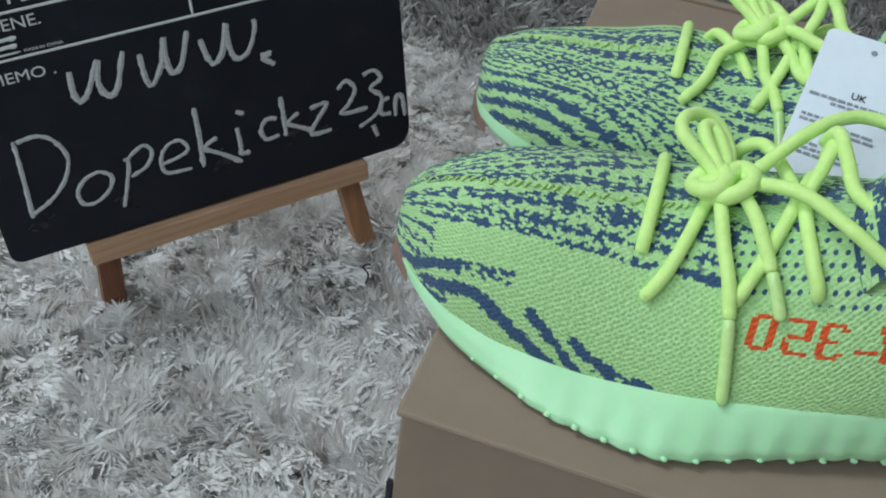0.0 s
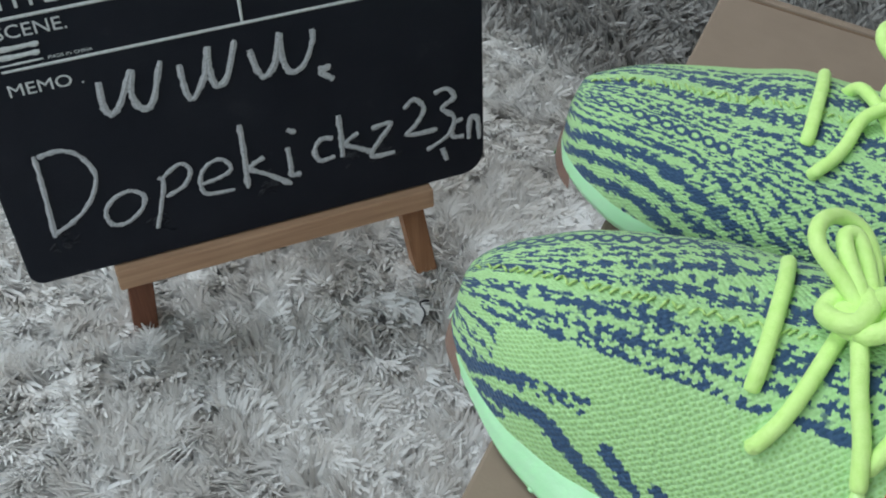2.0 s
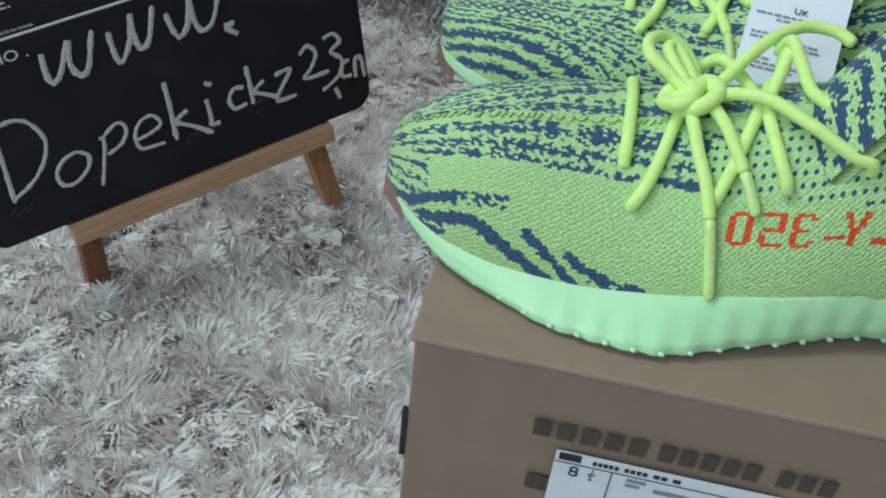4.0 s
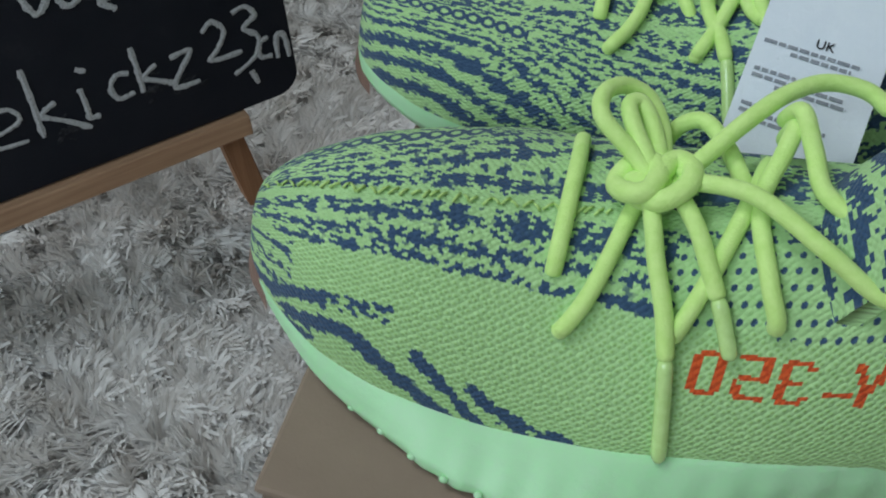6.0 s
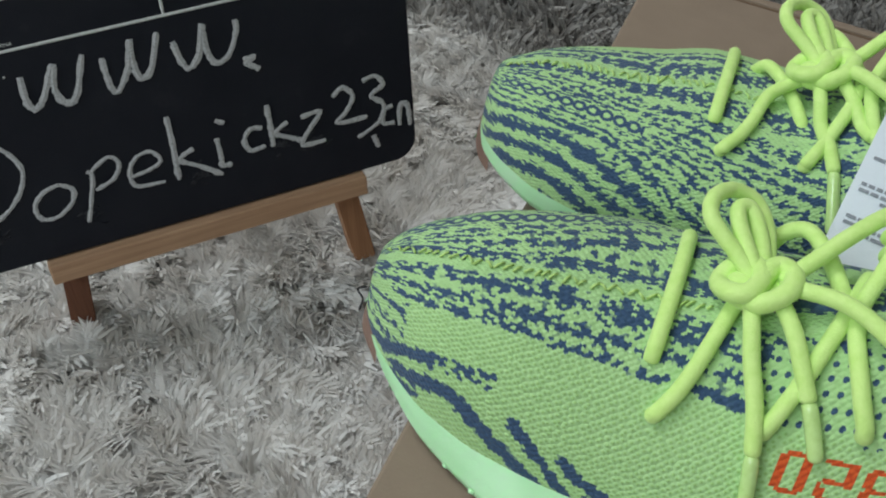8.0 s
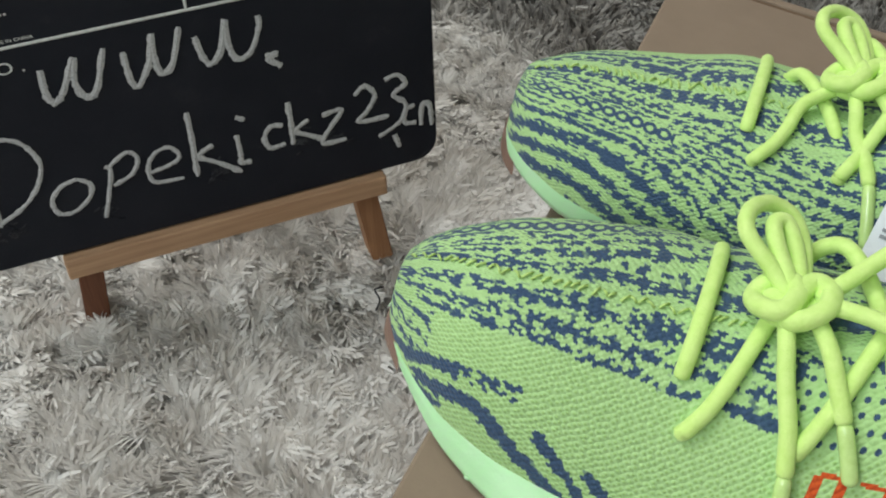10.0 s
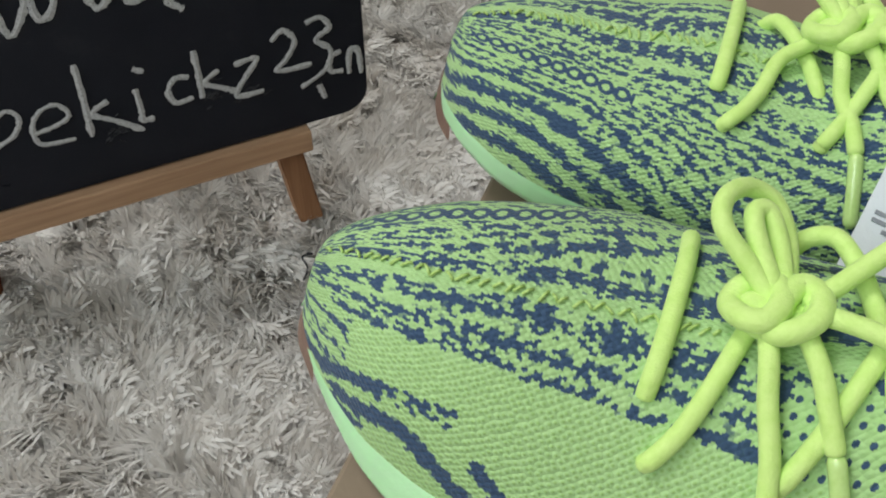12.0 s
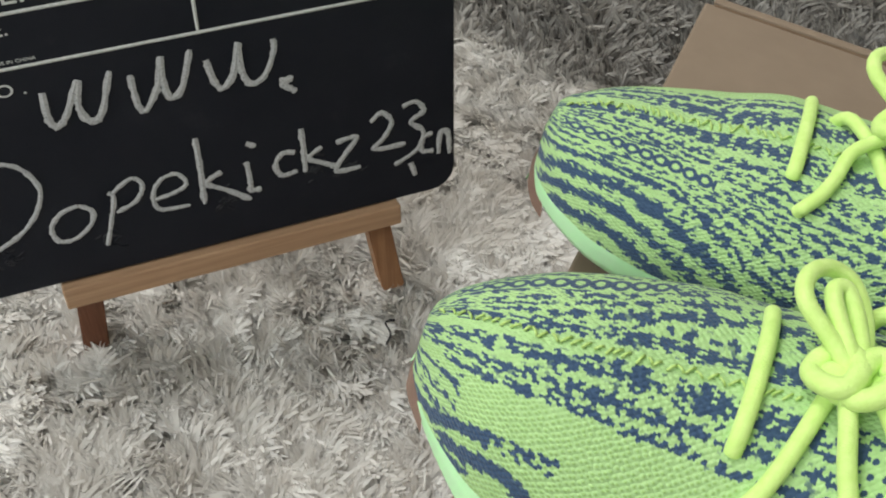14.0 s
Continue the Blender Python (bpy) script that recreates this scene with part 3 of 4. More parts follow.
def build_shoe(flip, y_shift, lace_shift, label, seed):
    root = tagged(new("sneaker"), label, "sneaker", "pair of sneakers")

    def put(P):
        P = np.array(P, float)
        if flip:
            P[:, 1] = 0.144 - P[:, 1]
        P[:, 1] += y_shift
        return P

    def add(name, V, F, mat, parent=root, label=""):
        ob = new(name, mesh_of(name, put(V), np.asarray(F) if flip else np.asarray(F)[:, ::-1], [mat], True))
        ob.parent = parent
        return tagged(ob, label)
    us = np.linspace(-1, 1, 380)
    form = FAR if flip else NEAR
    V, F = loft(lambda a, b: upper_point(a, b, 0.0, form), ss, us)
    S, U = np.meshgrid((ss[1:] + ss[:-1]) / 2, (us[1:] + us[:-1]) / 2, indexing="ij")
    S, U = S.ravel(), U.ravel()
    opening = (S > 0.168) & (S < 0.285) & (np.abs(U) < 0.36 * np.clip((S - 0.168) / 0.02, 0, 1) ** 0.5 * np.clip((0.285 - S) / 0.015, 0, 1) ** 0.5)
    ob = add("upper", V, F[~opening], KNIT, label="lime knit upper with ragged blue stripes")
    ob.data.attributes.new("mark", "FLOAT", "FACE").data.foreach_set("value", knit_marks(S, U)[~opening].astype(np.float32))
    SV, UV = np.meshgrid(ss, us, indexing="ij")
    blue, plain = knit_pattern(SV.ravel(), UV.ravel(), seed, 0.16 if flip else 0.0)
    ob.data.attributes.new("yarn", "FLOAT", "POINT").data.foreach_set("value", blue.astype(np.float32))
    ob.data.attributes.new("plain", "FLOAT", "POINT").data.foreach_set("value", plain.astype(np.float32))
    uvl = ob.data.uv_layers.new(name="cloth")
    sv, uv_ = np.meshgrid(ss, us * 0.074, indexing="ij")
    vi = np.zeros(len(ob.data.loops), np.int32)
    ob.data.loops.foreach_get("vertex_index", vi)
    uvl.data.foreach_set("uv", np.stack([sv.ravel()[vi], uv_.ravel()[vi]], -1).ravel().astype(np.float32))

    # foamed midsole: flared wall, small lugs along the lower edge
    def sole_fn(s, q):
        l, m, li, mi, hi = (curve(s, form[k]) for k in ("l", "m", "li", "mi", "hi"))
        lo = np.where(q < 0, curve(s, LO_LAT), curve(s, LO_MED))
        rib = 0.0005 * np.cos(2 * np.pi * s / 0.0115) * np.interp(s, [0.05, 0.08], [0, 1])
        k = [-1, -0.86, -0.72, -0.55, -0.4, -0.28, 0.28, 0.4, 0.55, 0.72, 0.86, 1]
        w = np.array([0, 0.0, 0.2, 0.55, 0.86, 1.0, 1.0, 0.86, 0.55, 0.2, 0, 0])
        zz = np.array([0.0, 0.13, 0.32, 0.62, 0.9, 1.0, 1.0, 0.9, 0.62, 0.32, 0.13, 0])
        inb = np.array([0.012, 0.0022, 0, 0, 0.0012, 0.004, 0.004, 0.0012, 0, 0, 0.0022, 0.012])
        a, b, c = np.interp(q, k, w), np.interp(q, k, zz), np.interp(q, k, inb)
        y = np.where(q < 0, l + (li - l) * a + c - rib * (1 - a), m - (m - mi) * a - c + rib * (1 - a))
        return TOE + s, y, lo + (hi + 0.0015 - lo) * b
    qs = np.concatenate([np.linspace(-1, -0.28, 22), np.linspace(0.28, 1, 22)])
    V, F = loft(sole_fn, ss, qs)
    n = len(qs)
    base = np.arange(len(ss) - 1) * n
    floor_f = np.stack([base + n - 1, base + 2 * n - 1, base + n, base], -1)
    sole = add("midsole", V, np.concatenate([F, floor_f]), BOOST, label="pale mint translucent foam midsole")

    # lugs of the tread along the lower outer edge
    bm = bmesh.new()
    for side in (0, 1):
        for i in range(23):
            s = 0.046 + i * 0.0102
            lo = float(curve(s, LO_MED if side else LO_LAT))
            y = float(curve(s, form["m"])) - 0.0020 if side else float(curve(s, form["l"])) + 0.0020
            p = put([(TOE + s, y, lo + 0.0034)])[0]
            bmesh.ops.create_icosphere(bm, subdivisions=2, radius=0.0011, matrix=Matrix.Translation(p) @ Matrix.Diagonal((1.25, 1, 0.8, 1)))
    tagged(part("tread", bm, BOOST, sole, smooth=True), kind="stuff")

    # gum rubber that wraps the toe
    ang = np.linspace(-1, 1, 41)

    def toe_fn(a, h):
        s = 0.0125 * np.abs(a) ** 1.7
        lo = np.where(a < 0, curve(s, LO_LAT), curve(s, LO_MED))
        y = np.where(a < 0, curve(s, form["l"]) - 0.0002, curve(s, form["m"]) + 0.0002)
        lift = 1 - np.abs(a) ** 2
        return TOE + s - 0.0010 * lift + 0.0050 * h * h * lift, y, lo - 0.0008 + (0.0150 * lift + 0.003) * h
    V, F = loft(toe_fn, ang, np.linspace(0, 1, 9))
    add("outsole", V, F[:, ::-1], GUM, label="brown gum rubber outsole wrapping the toe")

    # tongue standing up behind the laces
    def tongue_fn(k, w):
        x = 0.1235 + 0.026 * k + 0.006 * w * w + 0.012 * k * k
        z = 0.192 + 0.072 * k - 0.016 * w * w - 0.006 * k * k
        return x - 0.0045 * np.cos(w * 1.5), 0.0775 + 0.0225 * w * (1 - 0.12 * k), z
    kk, ww = np.linspace(0, 1, 60), np.linspace(-1, 1, 60)
    V, F = loft(tongue_fn, kk, ww)
    V2 = V + np.array([0.0055, 0, 0.0012])
    nV = len(V)
    rim = [np.arange(60), np.arange(60) * 60 + 59, (3599 - np.arange(60)), (59 - np.arange(60)) * 60]
    edge = np.concatenate([r[:-1] for r in rim])
    nxt = np.roll(edge, -1)
    F2 = np.concatenate([F, F[:, ::-1] + nV, np.stack([edge + nV, nxt + nV, nxt, edge], -1)])
    tongue = add("tongue", np.concatenate([V, V2]), F2, KNIT, label="knit tongue with blue bands")
    K, Wd = np.meshgrid((kk[1:] + kk[:-1]) / 2, (ww[1:] + ww[:-1]) / 2, indexing="ij")
    row, col = np.floor(K * 59), np.floor(Wd * 29.5)
    val = ((0.5 + 0.5 * np.cos(2 * np.pi * (row + 2 * np.sin(Wd * 5)) / 8.0) + 1.0 * (hash01(col, row, seed) - 0.5)) > 0.5).astype(np.float32).ravel()
    allv = np.zeros(len(tongue.data.polygons), np.float32)
    allv[:len(val)] = val
    tongue.data.attributes.new("yarn", "FLOAT", "FACE").data.foreach_set("value", allv)
    ul = tongue.data.uv_layers.new(name="cloth")
    vi = np.zeros(len(tongue.data.loops), np.int32)
    tongue.data.loops.foreach_get("vertex_index", vi)
    Kv, Wv = np.meshgrid(kk * 0.075, ww * 0.033, indexing="ij")
    uvs = np.tile(np.stack([Wv.ravel(), Kv.ravel()], -1), (2, 1))
    ul.data.foreach_set("uv", uvs[vi].ravel().astype(np.float32))

    # padded collar and insole inside the opening
    loop = []
    for i in range(48):
        a = 2 * math.pi * i / 48
        s = 0.2265 + 0.0575 * math.cos(a)
        loop.append((s, 0.36 * math.sin(a)))
    path = [Vector(put([[float(c) for c in upper_point(np.array(s), np.array(u), 0.0, form)]])[0]) for s, u in loop]
    bm = bmesh.new()
    tube_into(bm, path, 0.0042, 10, closed=True)
    part("collar", bm, LINING, root, "padded lime collar", True)
    bm = bmesh.new()
    ctr = put([(TOE + 0.2265, 0.0725, 0.166)])[0]
    bmesh.ops.create_circle(bm, cap_ends=True, segments=40, radius=1.0, matrix=Matrix.Translation(ctr) @ Matrix.Diagonal((0.06, 0.028, 1, 1)))
    part("insole", bm, LINING, root)

    # laces
    sh = Vector(lace_shift)
    bow = Vector((0.010, 0.004, 0.001)) if flip else Vector()

    def rest_on(p, gap, moved=False, exact=False):
        q = Vector(p) + sh + (bow if moved else Vector())
        y = q.y - y_shift
        z = surface_z(q.x, 0.144 - y if flip else y, form) + gap
        q.z = z if exact else max(q.z, z)
        return q
    ends = []
    for kind, cords in CORDS.items():
        for c in cords:
            bm = bmesh.new()
            closed = kind == "knot"
            sunk = kind in ("front_lace", "eyelet_lace")
            pts = [rest_on(p, -0.0012 if sunk and i == len(c) - 1 else 0.0019, not sunk or (i == 0 and kind == "eyelet_lace"), kind == "front_lace") for i, p in enumerate(c)]
            tube_into(bm, spline(pts, 9, closed), LACE_R * (1.2 if closed else 1.0), 14, closed)
            ob = part(kind, bm, LACE, root, "", True)
            if kind == "lace_end":
                ends.append((ob, pts[-1]))
    if flip:
        bm = bmesh.new()
        tube_into(bm, spline([(0.0640, 0.2080, 0.180), (0.0680, 0.2050, 0.1875), (0.0735, 0.1990, 0.1885), (0.0800, 0.1895, 0.1875), (0.0855, 0.1800, 0.1845), (0.0862, 0.1785, 0.181)], 9), LACE_R, 14)
        part("eyelet_lace", bm, LACE, root, "", True)
    for b, (cord, last) in zip(AGLETS, ends):
        bm = bmesh.new()
        tip = rest_on(b, 0.0016, True)
        tube_into(bm, spline([last.lerp(tip, t) + Vector((0, 0, 0.0006 * math.sin(t * 3))) for t in (-0.05, 0.3, 0.7, 1)], 5), 0.0022, 12, taper=True)
        part("aglet", bm, AGLET, cord, "clear plastic lace tip", True)

    bm = bmesh.new()
    bmesh.ops.create_icosphere(bm, subdivisions=3, radius=0.0050, matrix=Matrix.Translation(Vector((0.0818, 0.0772, 0.1955)) + sh + bow) @ Matrix.Diagonal((1.5, 0.95, 0.75, 1)))
    part("knot", bm, LACE, root, "", True)

    # shiny zigzag seam along the vamp
    bm = bmesh.new()
    rng = random.Random(int(seed))
    cs, cu = [0.003, 0.0167, 0.034, 0.05, 0.065, 0.08, 0.105], [-0.12, -0.165, -0.175, -0.16, -0.15, -0.135, -0.125]
    for i in range(36):
        s0 = 0.006 + i * 0.0027 + rng.uniform(-0.0007, 0.0007)
        pts = []
        way = rng.choice((-1, 1, 1))
        for d, off in ((0, -way), (0.0018, way)):
            s = s0 + d + rng.uniform(-0.0004, 0.0004)
            u = float(np.interp(s, cs, cu)) + (0.165 if flip else 0) + off * rng.uniform(0.008, 0.024)
            pts.append(Vector(put([[float(c) for c in upper_point(np.array(s), np.array(u), 0.0005, form)]])[0]))
        tube_into(bm, [pts[0], pts[0].lerp(pts[1], 0.5) + Vector((0, 0, 0.0005)), pts[1]], 0.00042, 5, taper=False)
    part("seam_stitching", bm, THREAD, root, "shiny olive zigzag seam thread", True)
    return root


near_shoe = build_shoe(False, 0.0, (0, 0, 0), "neon lime and blue knit sneaker standing on the shoe box", 1.0)
far_shoe = build_shoe(True, 0.114, (-0.006, 0.1125, 0.001), "neon lime knit sneaker with curved blue stripes beside its pair", 2.0)

# ---- easel with chalkboard ----
def board_frame(yaw, lean, roll):
    u0 = Vector((math.cos(yaw), math.sin(yaw), 0))
    n0 = Vector((u0.y, -u0.x, 0))
    v0 = Vector((0, 0, math.cos(lean))) - n0 * math.sin(lean)
    u = u0 * math.cos(roll) + v0 * math.sin(roll)
    v = v0 * math.cos(roll) - u0 * math.sin(roll)
    return Matrix((u, v, u.cross(v))).transposed().to_4x4()


BOARD = Matrix.Translation((-0.2215, 0.0775, 0.0425)) @ board_frame(radians(46.04), radians(8.1), radians(5.8))
CHALKB, _nt, _p = material("black_board", 0.7, 0, 0.28)
_v = coords(_nt)
_nt.links.new(ramp(_nt, noise_tex(_nt, _v, 22, 5, 0.7), [(0.35, (0.007, 0.009, 0.016)), (0.6, (0.011, 0.013, 0.021)), (0.85, (0.03, 0.033, 0.042))]), _p.inputs["Base Color"])
bump(_nt, _p, noise_tex(_nt, _v, 900, 3), 0.0001)
CHALK, _nt, _p = material("chalk", 0.95, 0, 0.1)
_v = coords(_nt)
_nt.links.new(ramp(_nt, noise_tex(_nt, _v, 1300, 3, 0.7), [(0.28, (0.05, 0.052, 0.06)), (0.42, (0.45, 0.46, 0.48)), (0.75, (0.72, 0.73, 0.75))]), _p.inputs["Base Color"])
SMUDGE, _nt, _p = material("chalk_smudge", 0.95, 0, 0.1)
_v = coords(_nt)
_nt.links.new(ramp(_nt, noise_tex(_nt, _v, 120, 4, 0.7), [(0.35, (0.012, 0.013, 0.019)), (0.75, (0.075, 0.077, 0.085))]), _p.inputs["Base Color"])

BWID, BHGT = 0.2165, 0.172
board = tagged(new("chalkboard"), "black chalkboard with white chalk writing, resting on the easel", "chalkboard")
board.matrix_world = BOARD


def rounded_panel(w, h, r, t):
    bm = bmesh.new()
    pts = []
    for cx, cy, a0 in ((w - r, r, -90), (w - r, h - r, 0), (r, h - r, 90), (r * 0.5, r * 0.5, 180)):
        rr = r if a0 != 180 else r * 0.5
        for i in range(7):
            a = radians(a0 + 15 * i)
            pts.append((cx + rr * math.cos(a), cy + rr * math.sin(a)))
    front = [bm.verts.new((x, y, 0)) for x, y in pts]
    mid = [bm.verts.new((x + (w / 2 - x) * -0.004, y, -0.0005)) for x, y in pts]
    back = [bm.verts.new((x, y, -t)) for x, y in pts]
    bm.faces.new(front)
    bm.faces.new(back[::-1])
    n = len(pts)
    for i in range(n):
        j = (i + 1) % n
        bm.faces.new((mid[i], mid[j], front[j], front[i]))
        bm.faces.new((back[i], back[j], mid[j], mid[i]))
    return bm


part("panel", rounded_panel(BWID, BHGT, 0.011, 0.005), CHALKB, board, "matt black panel with rounded corners")


def ribbon(pts, width, lift=0.0005, wob=0.15, seed=0):
    """A chalk or paint stroke with uneven edges, lying on the board."""
    rng = random.Random(seed)
    path = spline([(x / 1000, y / 1000, lift) for x, y in pts], 7)
    bm = bmesh.new()
    prev = None
    for i, p in enumerate(path):
        a, b = path[max(i - 1, 0)], path[min(i + 1, len(path) - 1)]
        d = (b - a).normalized()
        s = Vector((-d.y, d.x, 0))
        w = width / 2 * (1 + rng.uniform(-wob, wob)) * (0.75 if i in (0, len(path) - 1) else 1)
        cur = [bm.verts.new(p + s * w), bm.verts.new(p + Vector((0, 0, 0.0003))), bm.verts.new(p - s * w * (1 + rng.uniform(-wob, wob)))]
        if prev:
            bm.faces.new((prev[0], prev[1], cur[1], cur[0]))
            bm.faces.new((prev[1], prev[2], cur[2], cur[1]))
        prev = cur
    return bm


LETTERS_W = [
    [(49.9, 90.2), (49.4, 79.7), (51.3, 75.0), (55.6, 78.1), (63.0, 92.2), (61.1, 81.8), (63.6, 74.7), (68.6, 76.4), (75.2, 93.8)],
    [(82.1, 90.4), (82.5, 77.6), (85.2, 73.9), (91.5, 83.6), (94.6, 95.4), (93.8, 87.6), (95.0, 77.6), (100.3, 80.3), (106.0, 96.1)],
    [(111.3, 90.4), (113.0, 80.8), (116.1, 76.5), (121.2, 82.4), (124.6, 94.7), (124.2, 85.2), (126.9, 76.3), (133.3, 78.3), (138.5, 88.9), (138.4, 93.9)],
    [(139.0, 74.6), (144.0, 74.6), (140.4, 73.0), (145.5, 68.2)]]
WORD_A = [
    [(17.6, 63.9), (17.4, 54.0), (16.7, 42.3), (15.3, 22.6)], [(18.9, 63.0), (28.4, 63.5), (35.2, 58.5), (38.5, 48.6), (34.3, 37.9), (25.8, 29.3), (14.4, 23.8)],
    [(50.3, 37.2), (43.0, 35.0), (38.1, 28.9), (39.6, 22.0), (46.2, 21.3), (53.5, 26.8), (55.1, 33.2), (50.3, 37.2)],
    [(62.8, 39.9), (64.7, 37.1), (61.8, 27.1), (57.4, 14.1)], [(64.7, 39.3), (73.0, 44.3), (76.9, 40.0), (73.0, 32.9), (64.4, 29.4)],
    [(80.2, 31.2), (89.7, 32.8), (94.4, 36.0), (91.0, 41.7), (84.2, 40.2), (80.2, 33.7), (81.7, 25.9), (94.2, 24.4)]]
WORD_B = [
    [(101.3, 56.7), (101.2, 42.6), (100.2, 23.3)], [(109.6, 37.5), (102.7, 33.4), (111.8, 26.7), (120.1, 19.8)],
    [(121.5, 48.6), (125.4, 46.3)], [(120.6, 39.7), (120.9, 28.6), (120.8, 24.5), (125.3, 24.3)],
    [(141.9, 38.6), (136.5, 39.6), (132.7, 34.5), (134.9, 28.4), (142.0, 28.8)],
    [(145.4, 49.9), (145.8, 40.0), (145.5, 27.4)], [(154.0, 38.4), (147.5, 34.1), (154.9, 29.3), (160.9, 25.6)],
    [(160.4, 38.8), (169.9, 39.2), (163.9, 31.4), (159.5, 24.0), (170.9, 23.2)]]
WORD_C = [
    [(176.8, 45.0), (182.1, 48.7), (186.6, 42.8), (182.4, 35.5), (177.8, 30.5), (192.7, 30.0)],
    [(191.8, 49.4), (198.3, 50.4), (201.8, 44.8), (195.5, 40.6), (201.4, 34.2), (198.4, 25.4), (187.0, 19.6)], [(194.9, 18.8), (197.1, 11.1)]]
TAIL = [[(205.9, 32.2), (201.3, 30.6), (200.6, 23.9), (206.2, 22.4)], [(208.8, 20.2), (209.8, 31.2), (213.6, 30.1), (214.3, 18.8)]]
for i, m_ in enumerate(LETTERS_W + WORD_A + WORD_B + WORD_C + TAIL):
    wide = 2.7 if i < 4 else (2.1 if i < 10 else 2.5)
    part("chalk_stroke", ribbon(m_, wide / 1000, 0.0006, 0.22, i), CHALK, board)
rub = random.Random(9)
for x, y, w, h in ((112, 22, 13, 12), (150, 28, 9, 8), (20, 19, 9, 6), (166, 24, 8, 7), (60, 18, 8, 7)):
    bm = bmesh.new()
    for i in range(16):
        px, py = x + rub.gauss(0, w / 3), y + rub.gauss(0, h / 3)
        one = ribbon([(px - 1.6, py + rub.uniform(-1.5, 1.5)), (px, py), (px + 1.6, py + rub.uniform(-1.5, 1.5))], 0.0011, 0.0002, 0.5, i)
        me = bpy.data.meshes.new("rub")
        one.to_mesh(me)
        one.free()
        bm.from_mesh(me)
        bpy.data.meshes.remove(me)
    part("smudge", bm, SMUDGE, board)
for a, b in (((15, 122.6), (104.5, 123.6)), ((16.8, 101.9), (200.5, 102.9)), ((110.4, 103.2), (110.9, 135))):
    part("printed_line", ribbon([a, b], 0.0014, 0.0004, 0.05), WHITEINK, board)


def lettering(text, x, y, size, mat, parent, z=0.0004, shear=0.0, sx=1.0, name="printed_word"):
    cu = bpy.data.curves.new(name, "FONT")
    cu.body, cu.size, cu.shear, cu.extrude, cu.resolution_u = text, size, shear, 0.0001, 3
    tmp = bpy.data.objects.new(name, cu)
    scene.collection.objects.link(tmp)
    me = bpy.data.meshes.new_from_object(tmp.evaluated_get(bpy.context.evaluated_depsgraph_get()))
    bpy.data.objects.remove(tmp)
    me.transform(Matrix.Translation((x, y, z)) @ Matrix.Diagonal((sx, 1, 1, 1)))
    me.materials.clear()
    me.materials.append(mat)
    ob = new(name, me)
    ob.parent = parent
    return ob


lettering("TITLE.", 0.020, 0.1262, 0.0108, WHITEINK, board, sx=1.18)
lettering("SCENE.", 0.0182, 0.1149, 0.0076, WHITEINK, board, sx=1.12)
lettering("MEMO .", 0.0163, 0.0911, 0.0074, WHITEINK, board, sx=1.16)
lettering("DATE.", 0.1158, 0.1157, 0.0076, WHITEINK, board, sx=1.12)
lettering("MADE IN CHINA", 0.0345, 0.1040, 0.0019, WHITEINK, board, sx=1.2)
for y, x1 in ((110.9, 33.0), (107.4, 32.5)):
    part("printed_bar", ribbon([(17.0, y), (x1, y + 0.3)], 0.0024, 0.0004, 0.25, 7), WHITEINK, board)
part("printed_bar", ribbon([(17.0, 104.3), (33, 104.6)], 0.0009, 0.0004, 0.25, 8), WHITEINK, board)

easel = tagged(new("easel"), "small pine easel with reddish legs sunk in the rug", "easel")
easel.matrix_world = BOARD
part("rail", box_bm((0.0345, -0.0122, -0.004), (0.188, -0.0012, 0.0045), 0.0009), WOOD_U, easel, "light pine rail")


def slanted(x0, x1, y0, y1, w, z0, z1):
    bm = box_bm((-w / 2, 0, z0), (w / 2, 1, z1), 0)
    for v in bm.verts:
        k = v.co.y
        v.co.x += x0 + (x1 - x0) * k
        v.co.y = y0 + (y1 - y0) * k
    bmesh.ops.bevel(bm, geom=bm.edges[:], offset=0.0008, segments=2, affect="EDGES")
    return bm


part("leg", slanted(0.0385, 0.0620, -0.062, 0.150, 0.0115, -0.0175, -0.0056), WOOD_V, easel, "dark reddish wooden leg")
part("leg", slanted(0.1860, 0.1560, -0.062, 0.150, 0.0115, -0.0175, -0.0056), WOOD_L, easel, "light brown wooden leg")
bm = box_bm((0.103, -0.064, -0.004), (0.113, 0.13, 0.004), 0.0008)
bmesh.ops.rotate(bm, verts=bm.verts, cent=(0.108, 0.13, 0), matrix=Matrix.Rotation(radians(24), 3, "X"))
bmesh.ops.translate(bm, verts=bm.verts, vec=(0, 0, -0.024))
part("back_leg", bm, WOOD_L, easel)

# ---- print and sticker on the box ----
def on_front(name, pts_lo, pts_hi, mat, parent, y=-0.0004, th=0.0003):
    return part(name, box_bm((pts_lo[0], y - th, pts_lo[1]), (pts_hi[0], y, pts_hi[1]), 0), mat, parent)


for a, b, n in ((0.0501, 0.0950, 5), (0.0974, 0.1365, 5), (0.1412, 0.1640, 3)):
    w = (b - a) / n
    for j in range(n):
        on_front("printed_bar", (a + j * w, 0.0876), (a + j * w + w * 0.74, 0.0966), PRINT, shoe_box)
on_front("printed_bar", (0.0515, 0.0545), (0.0600, 0.0635), PRINT, shoe_box)
STX, STZ = 0.0041, -0.0112


def on_sticker(name, lo, hi, mat, y=-0.0011):
    return on_front(name, (lo[0] + STX, lo[1] + STZ), (hi[0] + STX, hi[1] + STZ), mat, sticker, y)


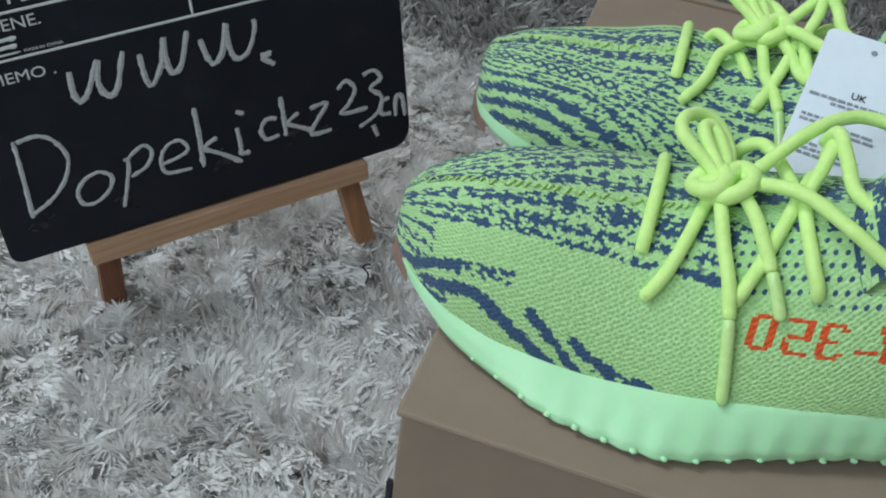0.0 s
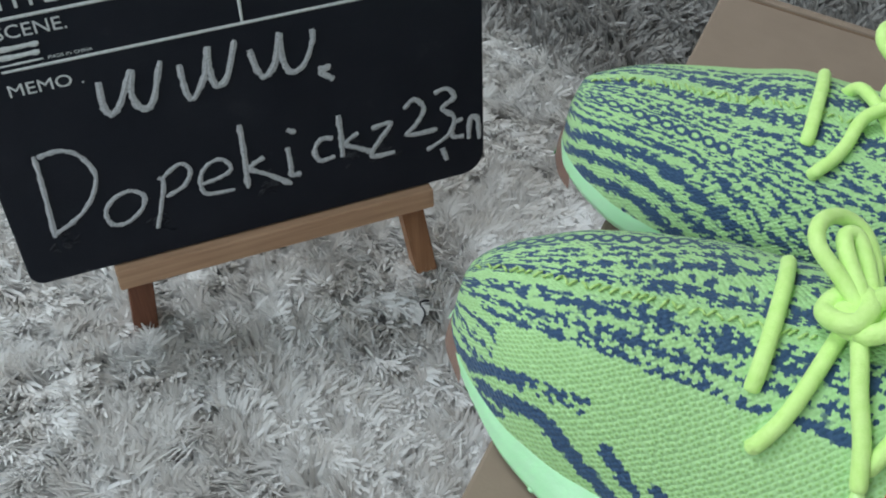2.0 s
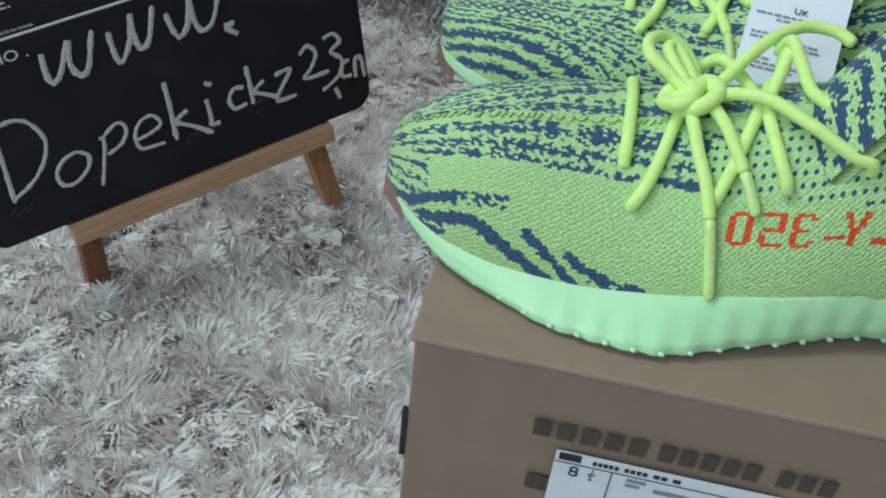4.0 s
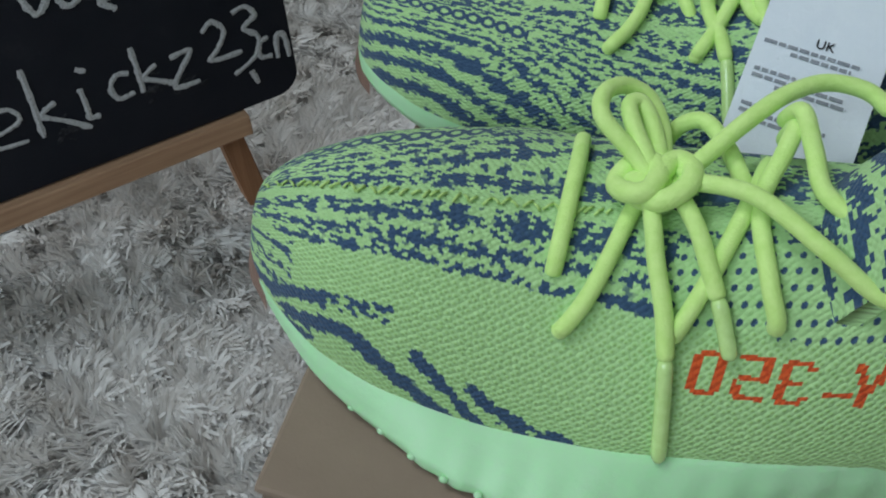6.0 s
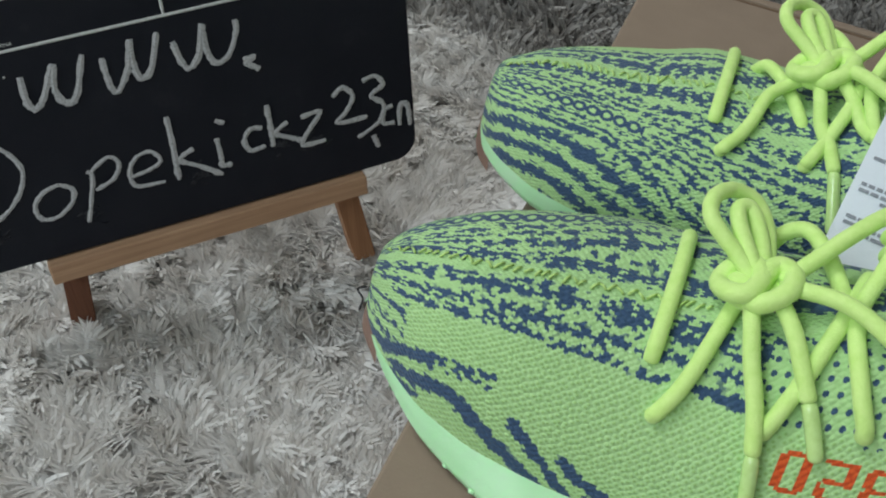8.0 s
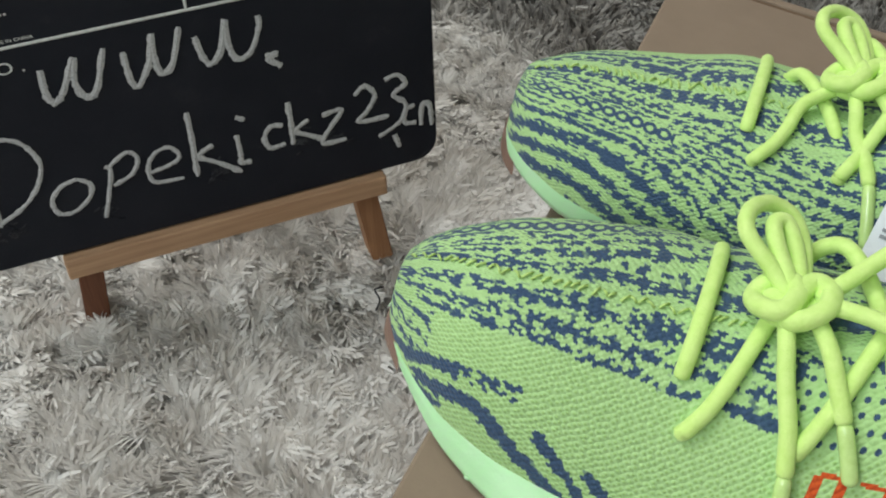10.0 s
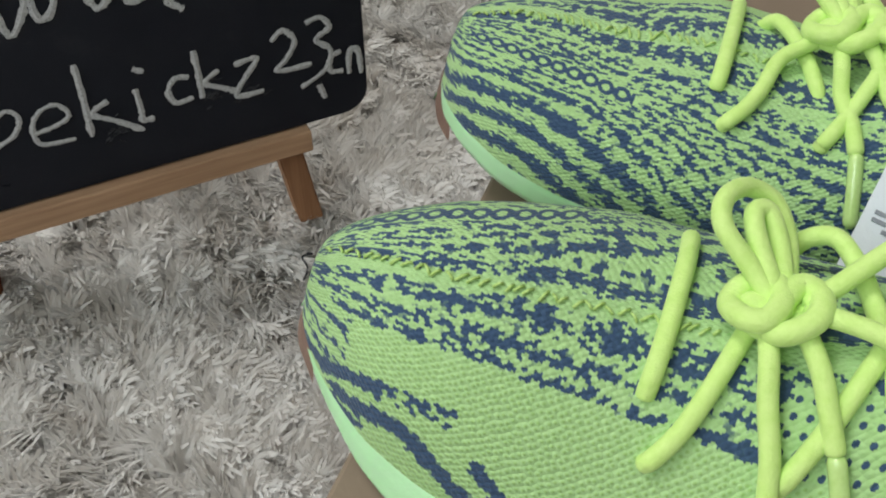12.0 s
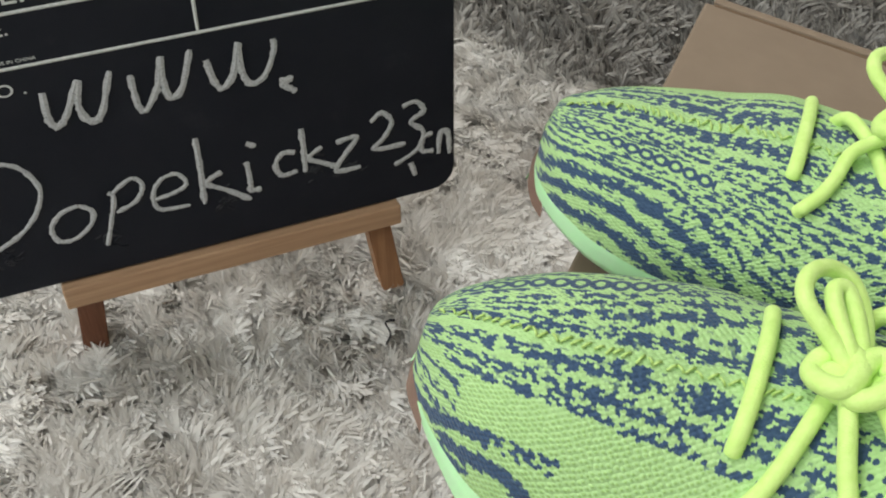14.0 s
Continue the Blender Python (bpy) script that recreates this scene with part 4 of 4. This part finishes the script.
sticker = on_front("sticker", (0.0606, 0.0338), (0.1461, 0.0820), PAPER, shoe_box, -0.0008, 0.0002)
tagged(sticker, "white printed size sticker")
on_sticker("printed_bar", (0.0580, 0.0885), (0.0665, 0.0925), INK)
for a, b in ((0.0710, 0.0815), (0.0832, 0.0925), (0.0942, 0.1003), (0.1016, 0.1056)):
    n = max(1, int((b - a) / 0.0021))
    for j in range(n):
        on_sticker("printed_bar", (a + j * (b - a) / n, 0.0888), (a + (j + 0.75) * (b - a) / n, 0.0908), INK)
on_sticker("printed_line", (0.0565, 0.0868), (0.142, 0.0871), INK)
on_sticker("printed_line", (0.0788, 0.062), (0.0792, 0.0868), INK)
on_sticker("printed_bar", (0.0850, 0.0835), (0.0925, 0.0852), GREYINK)
on_sticker("printed_bar", (0.0850, 0.0805), (0.0905, 0.0822), GREYINK)
on_sticker("printed_bar", (0.0960, 0.0800), (0.1100, 0.0822), GREYINK)
for text, x, z, size in (("8", 0.0625, 0.0795, 0.0088), ("1", 0.0708, 0.0835, 0.0038), ("2", 0.0706, 0.0792, 0.0038)):
    ob = lettering(text, 0, 0, size, INK, sticker, 0.0)
    ob.data.transform(Matrix.Translation((x + STX, -0.0012, z + STZ)) @ Matrix.Rotation(radians(90), 4, "X"))
on_sticker("printed_line", (0.0703, 0.0826), (0.0732, 0.0830), INK)
# solid black strip drawn for the dark mark at the corner; nothing is cut
part("black_strip", box_bm((-0.0006, 0.0012, 0.055), (0.0016, 0.0034, 0.083)), INK, shoe_box, "thin black strip at the corner of the cardboard")
# folded rim, and a thin darker strip drawn for the crease, at the lid's back
part("lid_rim", box_bm((0.004, BD - 0.0028, BH - 0.012), (BW - 0.004, BD + 0.003, BH + 0.0016), 0.0008), CARD, shoe_box, "folded cardboard rim")
part("crease", box_bm((0.005, BD - 0.0046, BH - 0.001), (BW - 0.005, BD - 0.003, BH + 0.0003)), CARD_DARK, shoe_box, "darker cardboard strip drawn for the crease")

# ---- paper tag ----
tag = tagged(new("hang_tag"), "white paper size tag lying between the two sneakers", "tag")
tag.matrix_world = Matrix.Translation((0.126, 0.165, 0.214)) @ Matrix(((0.98915, -0.14690, 0), (0.12720, 0.85646, 0.50031), (-0.0735, -0.49488, 0.86585))).transposed().to_4x4()
bm = bmesh.new()
pts = []
for cx, cy, a0 in ((0.016, -0.064, -90), (0.016, 0.003, 0), (-0.016, 0.003, 90), (-0.016, -0.064, 180)):
    for i in range(5):
        a = radians(a0 + 22.5 * i)
        pts.append((cx + 0.003 * math.cos(a), cy + 0.003 * math.sin(a)))
lo_ = [bm.verts.new((x, y, -0.0006)) for x, y in pts]
hi_ = [bm.verts.new((x, y, 0)) for x, y in pts]
bm.faces.new(lo_[::-1])
bm.faces.new(hi_)
for i in range(len(pts)):
    j = (i + 1) % len(pts)
    bm.faces.new((lo_[i], lo_[j], hi_[j], hi_[i]))
part("card", bm, PAPER, tag, "stiff white card")
# flat grey disc whose colour stands for the dark hole; card not pierced
bm = bmesh.new()
bmesh.ops.create_circle(bm, cap_ends=True, segments=20, radius=0.0012, matrix=Matrix.Translation((0, 0, 0.0003)))
part("hole_disc", bm, GREYINK, tag)
lettering("UK", -0.0022, -0.0222, 0.0042, INK, tag, 0.0004)
for y, x0, x1 in ((-0.0250, -0.0165, 0.0125), (-0.0272, -0.008, 0.010), (-0.0345, -0.0165, -0.004), (-0.0367, -0.0165, 0.0105), (-0.0389, -0.009, 0.012), (-0.0462, -0.0165, -0.006), (-0.0484, -0.0165, 0.009), (-0.0506, -0.013, 0.004)):
    x = x0
    rr = random.Random(int(-y * 1e5))
    while x < x1:
        w = rr.uniform(0.0015, 0.0042)
        part("printed_bar", box_bm((x, y, 0.0002), (min(x + w, x1), y + 0.0011, 0.0004)), GREYINK, tag)
        x += w + 0.0006

# ---- small things on the rug ----
bm = bmesh.new()
tube_into(bm, spline([(-0.0800, 0.1905, 0.005), (-0.0765, 0.1885, 0.0085), (-0.0795, 0.1845, 0.009), (-0.0745, 0.1800, 0.0085), (-0.0738, 0.1745, 0.006)], 8), 0.0005, 6)
hair = part("thread", bm, INK, None, "", True)
tagged(hair, "short curly black thread lying on the cream rug", "thread")
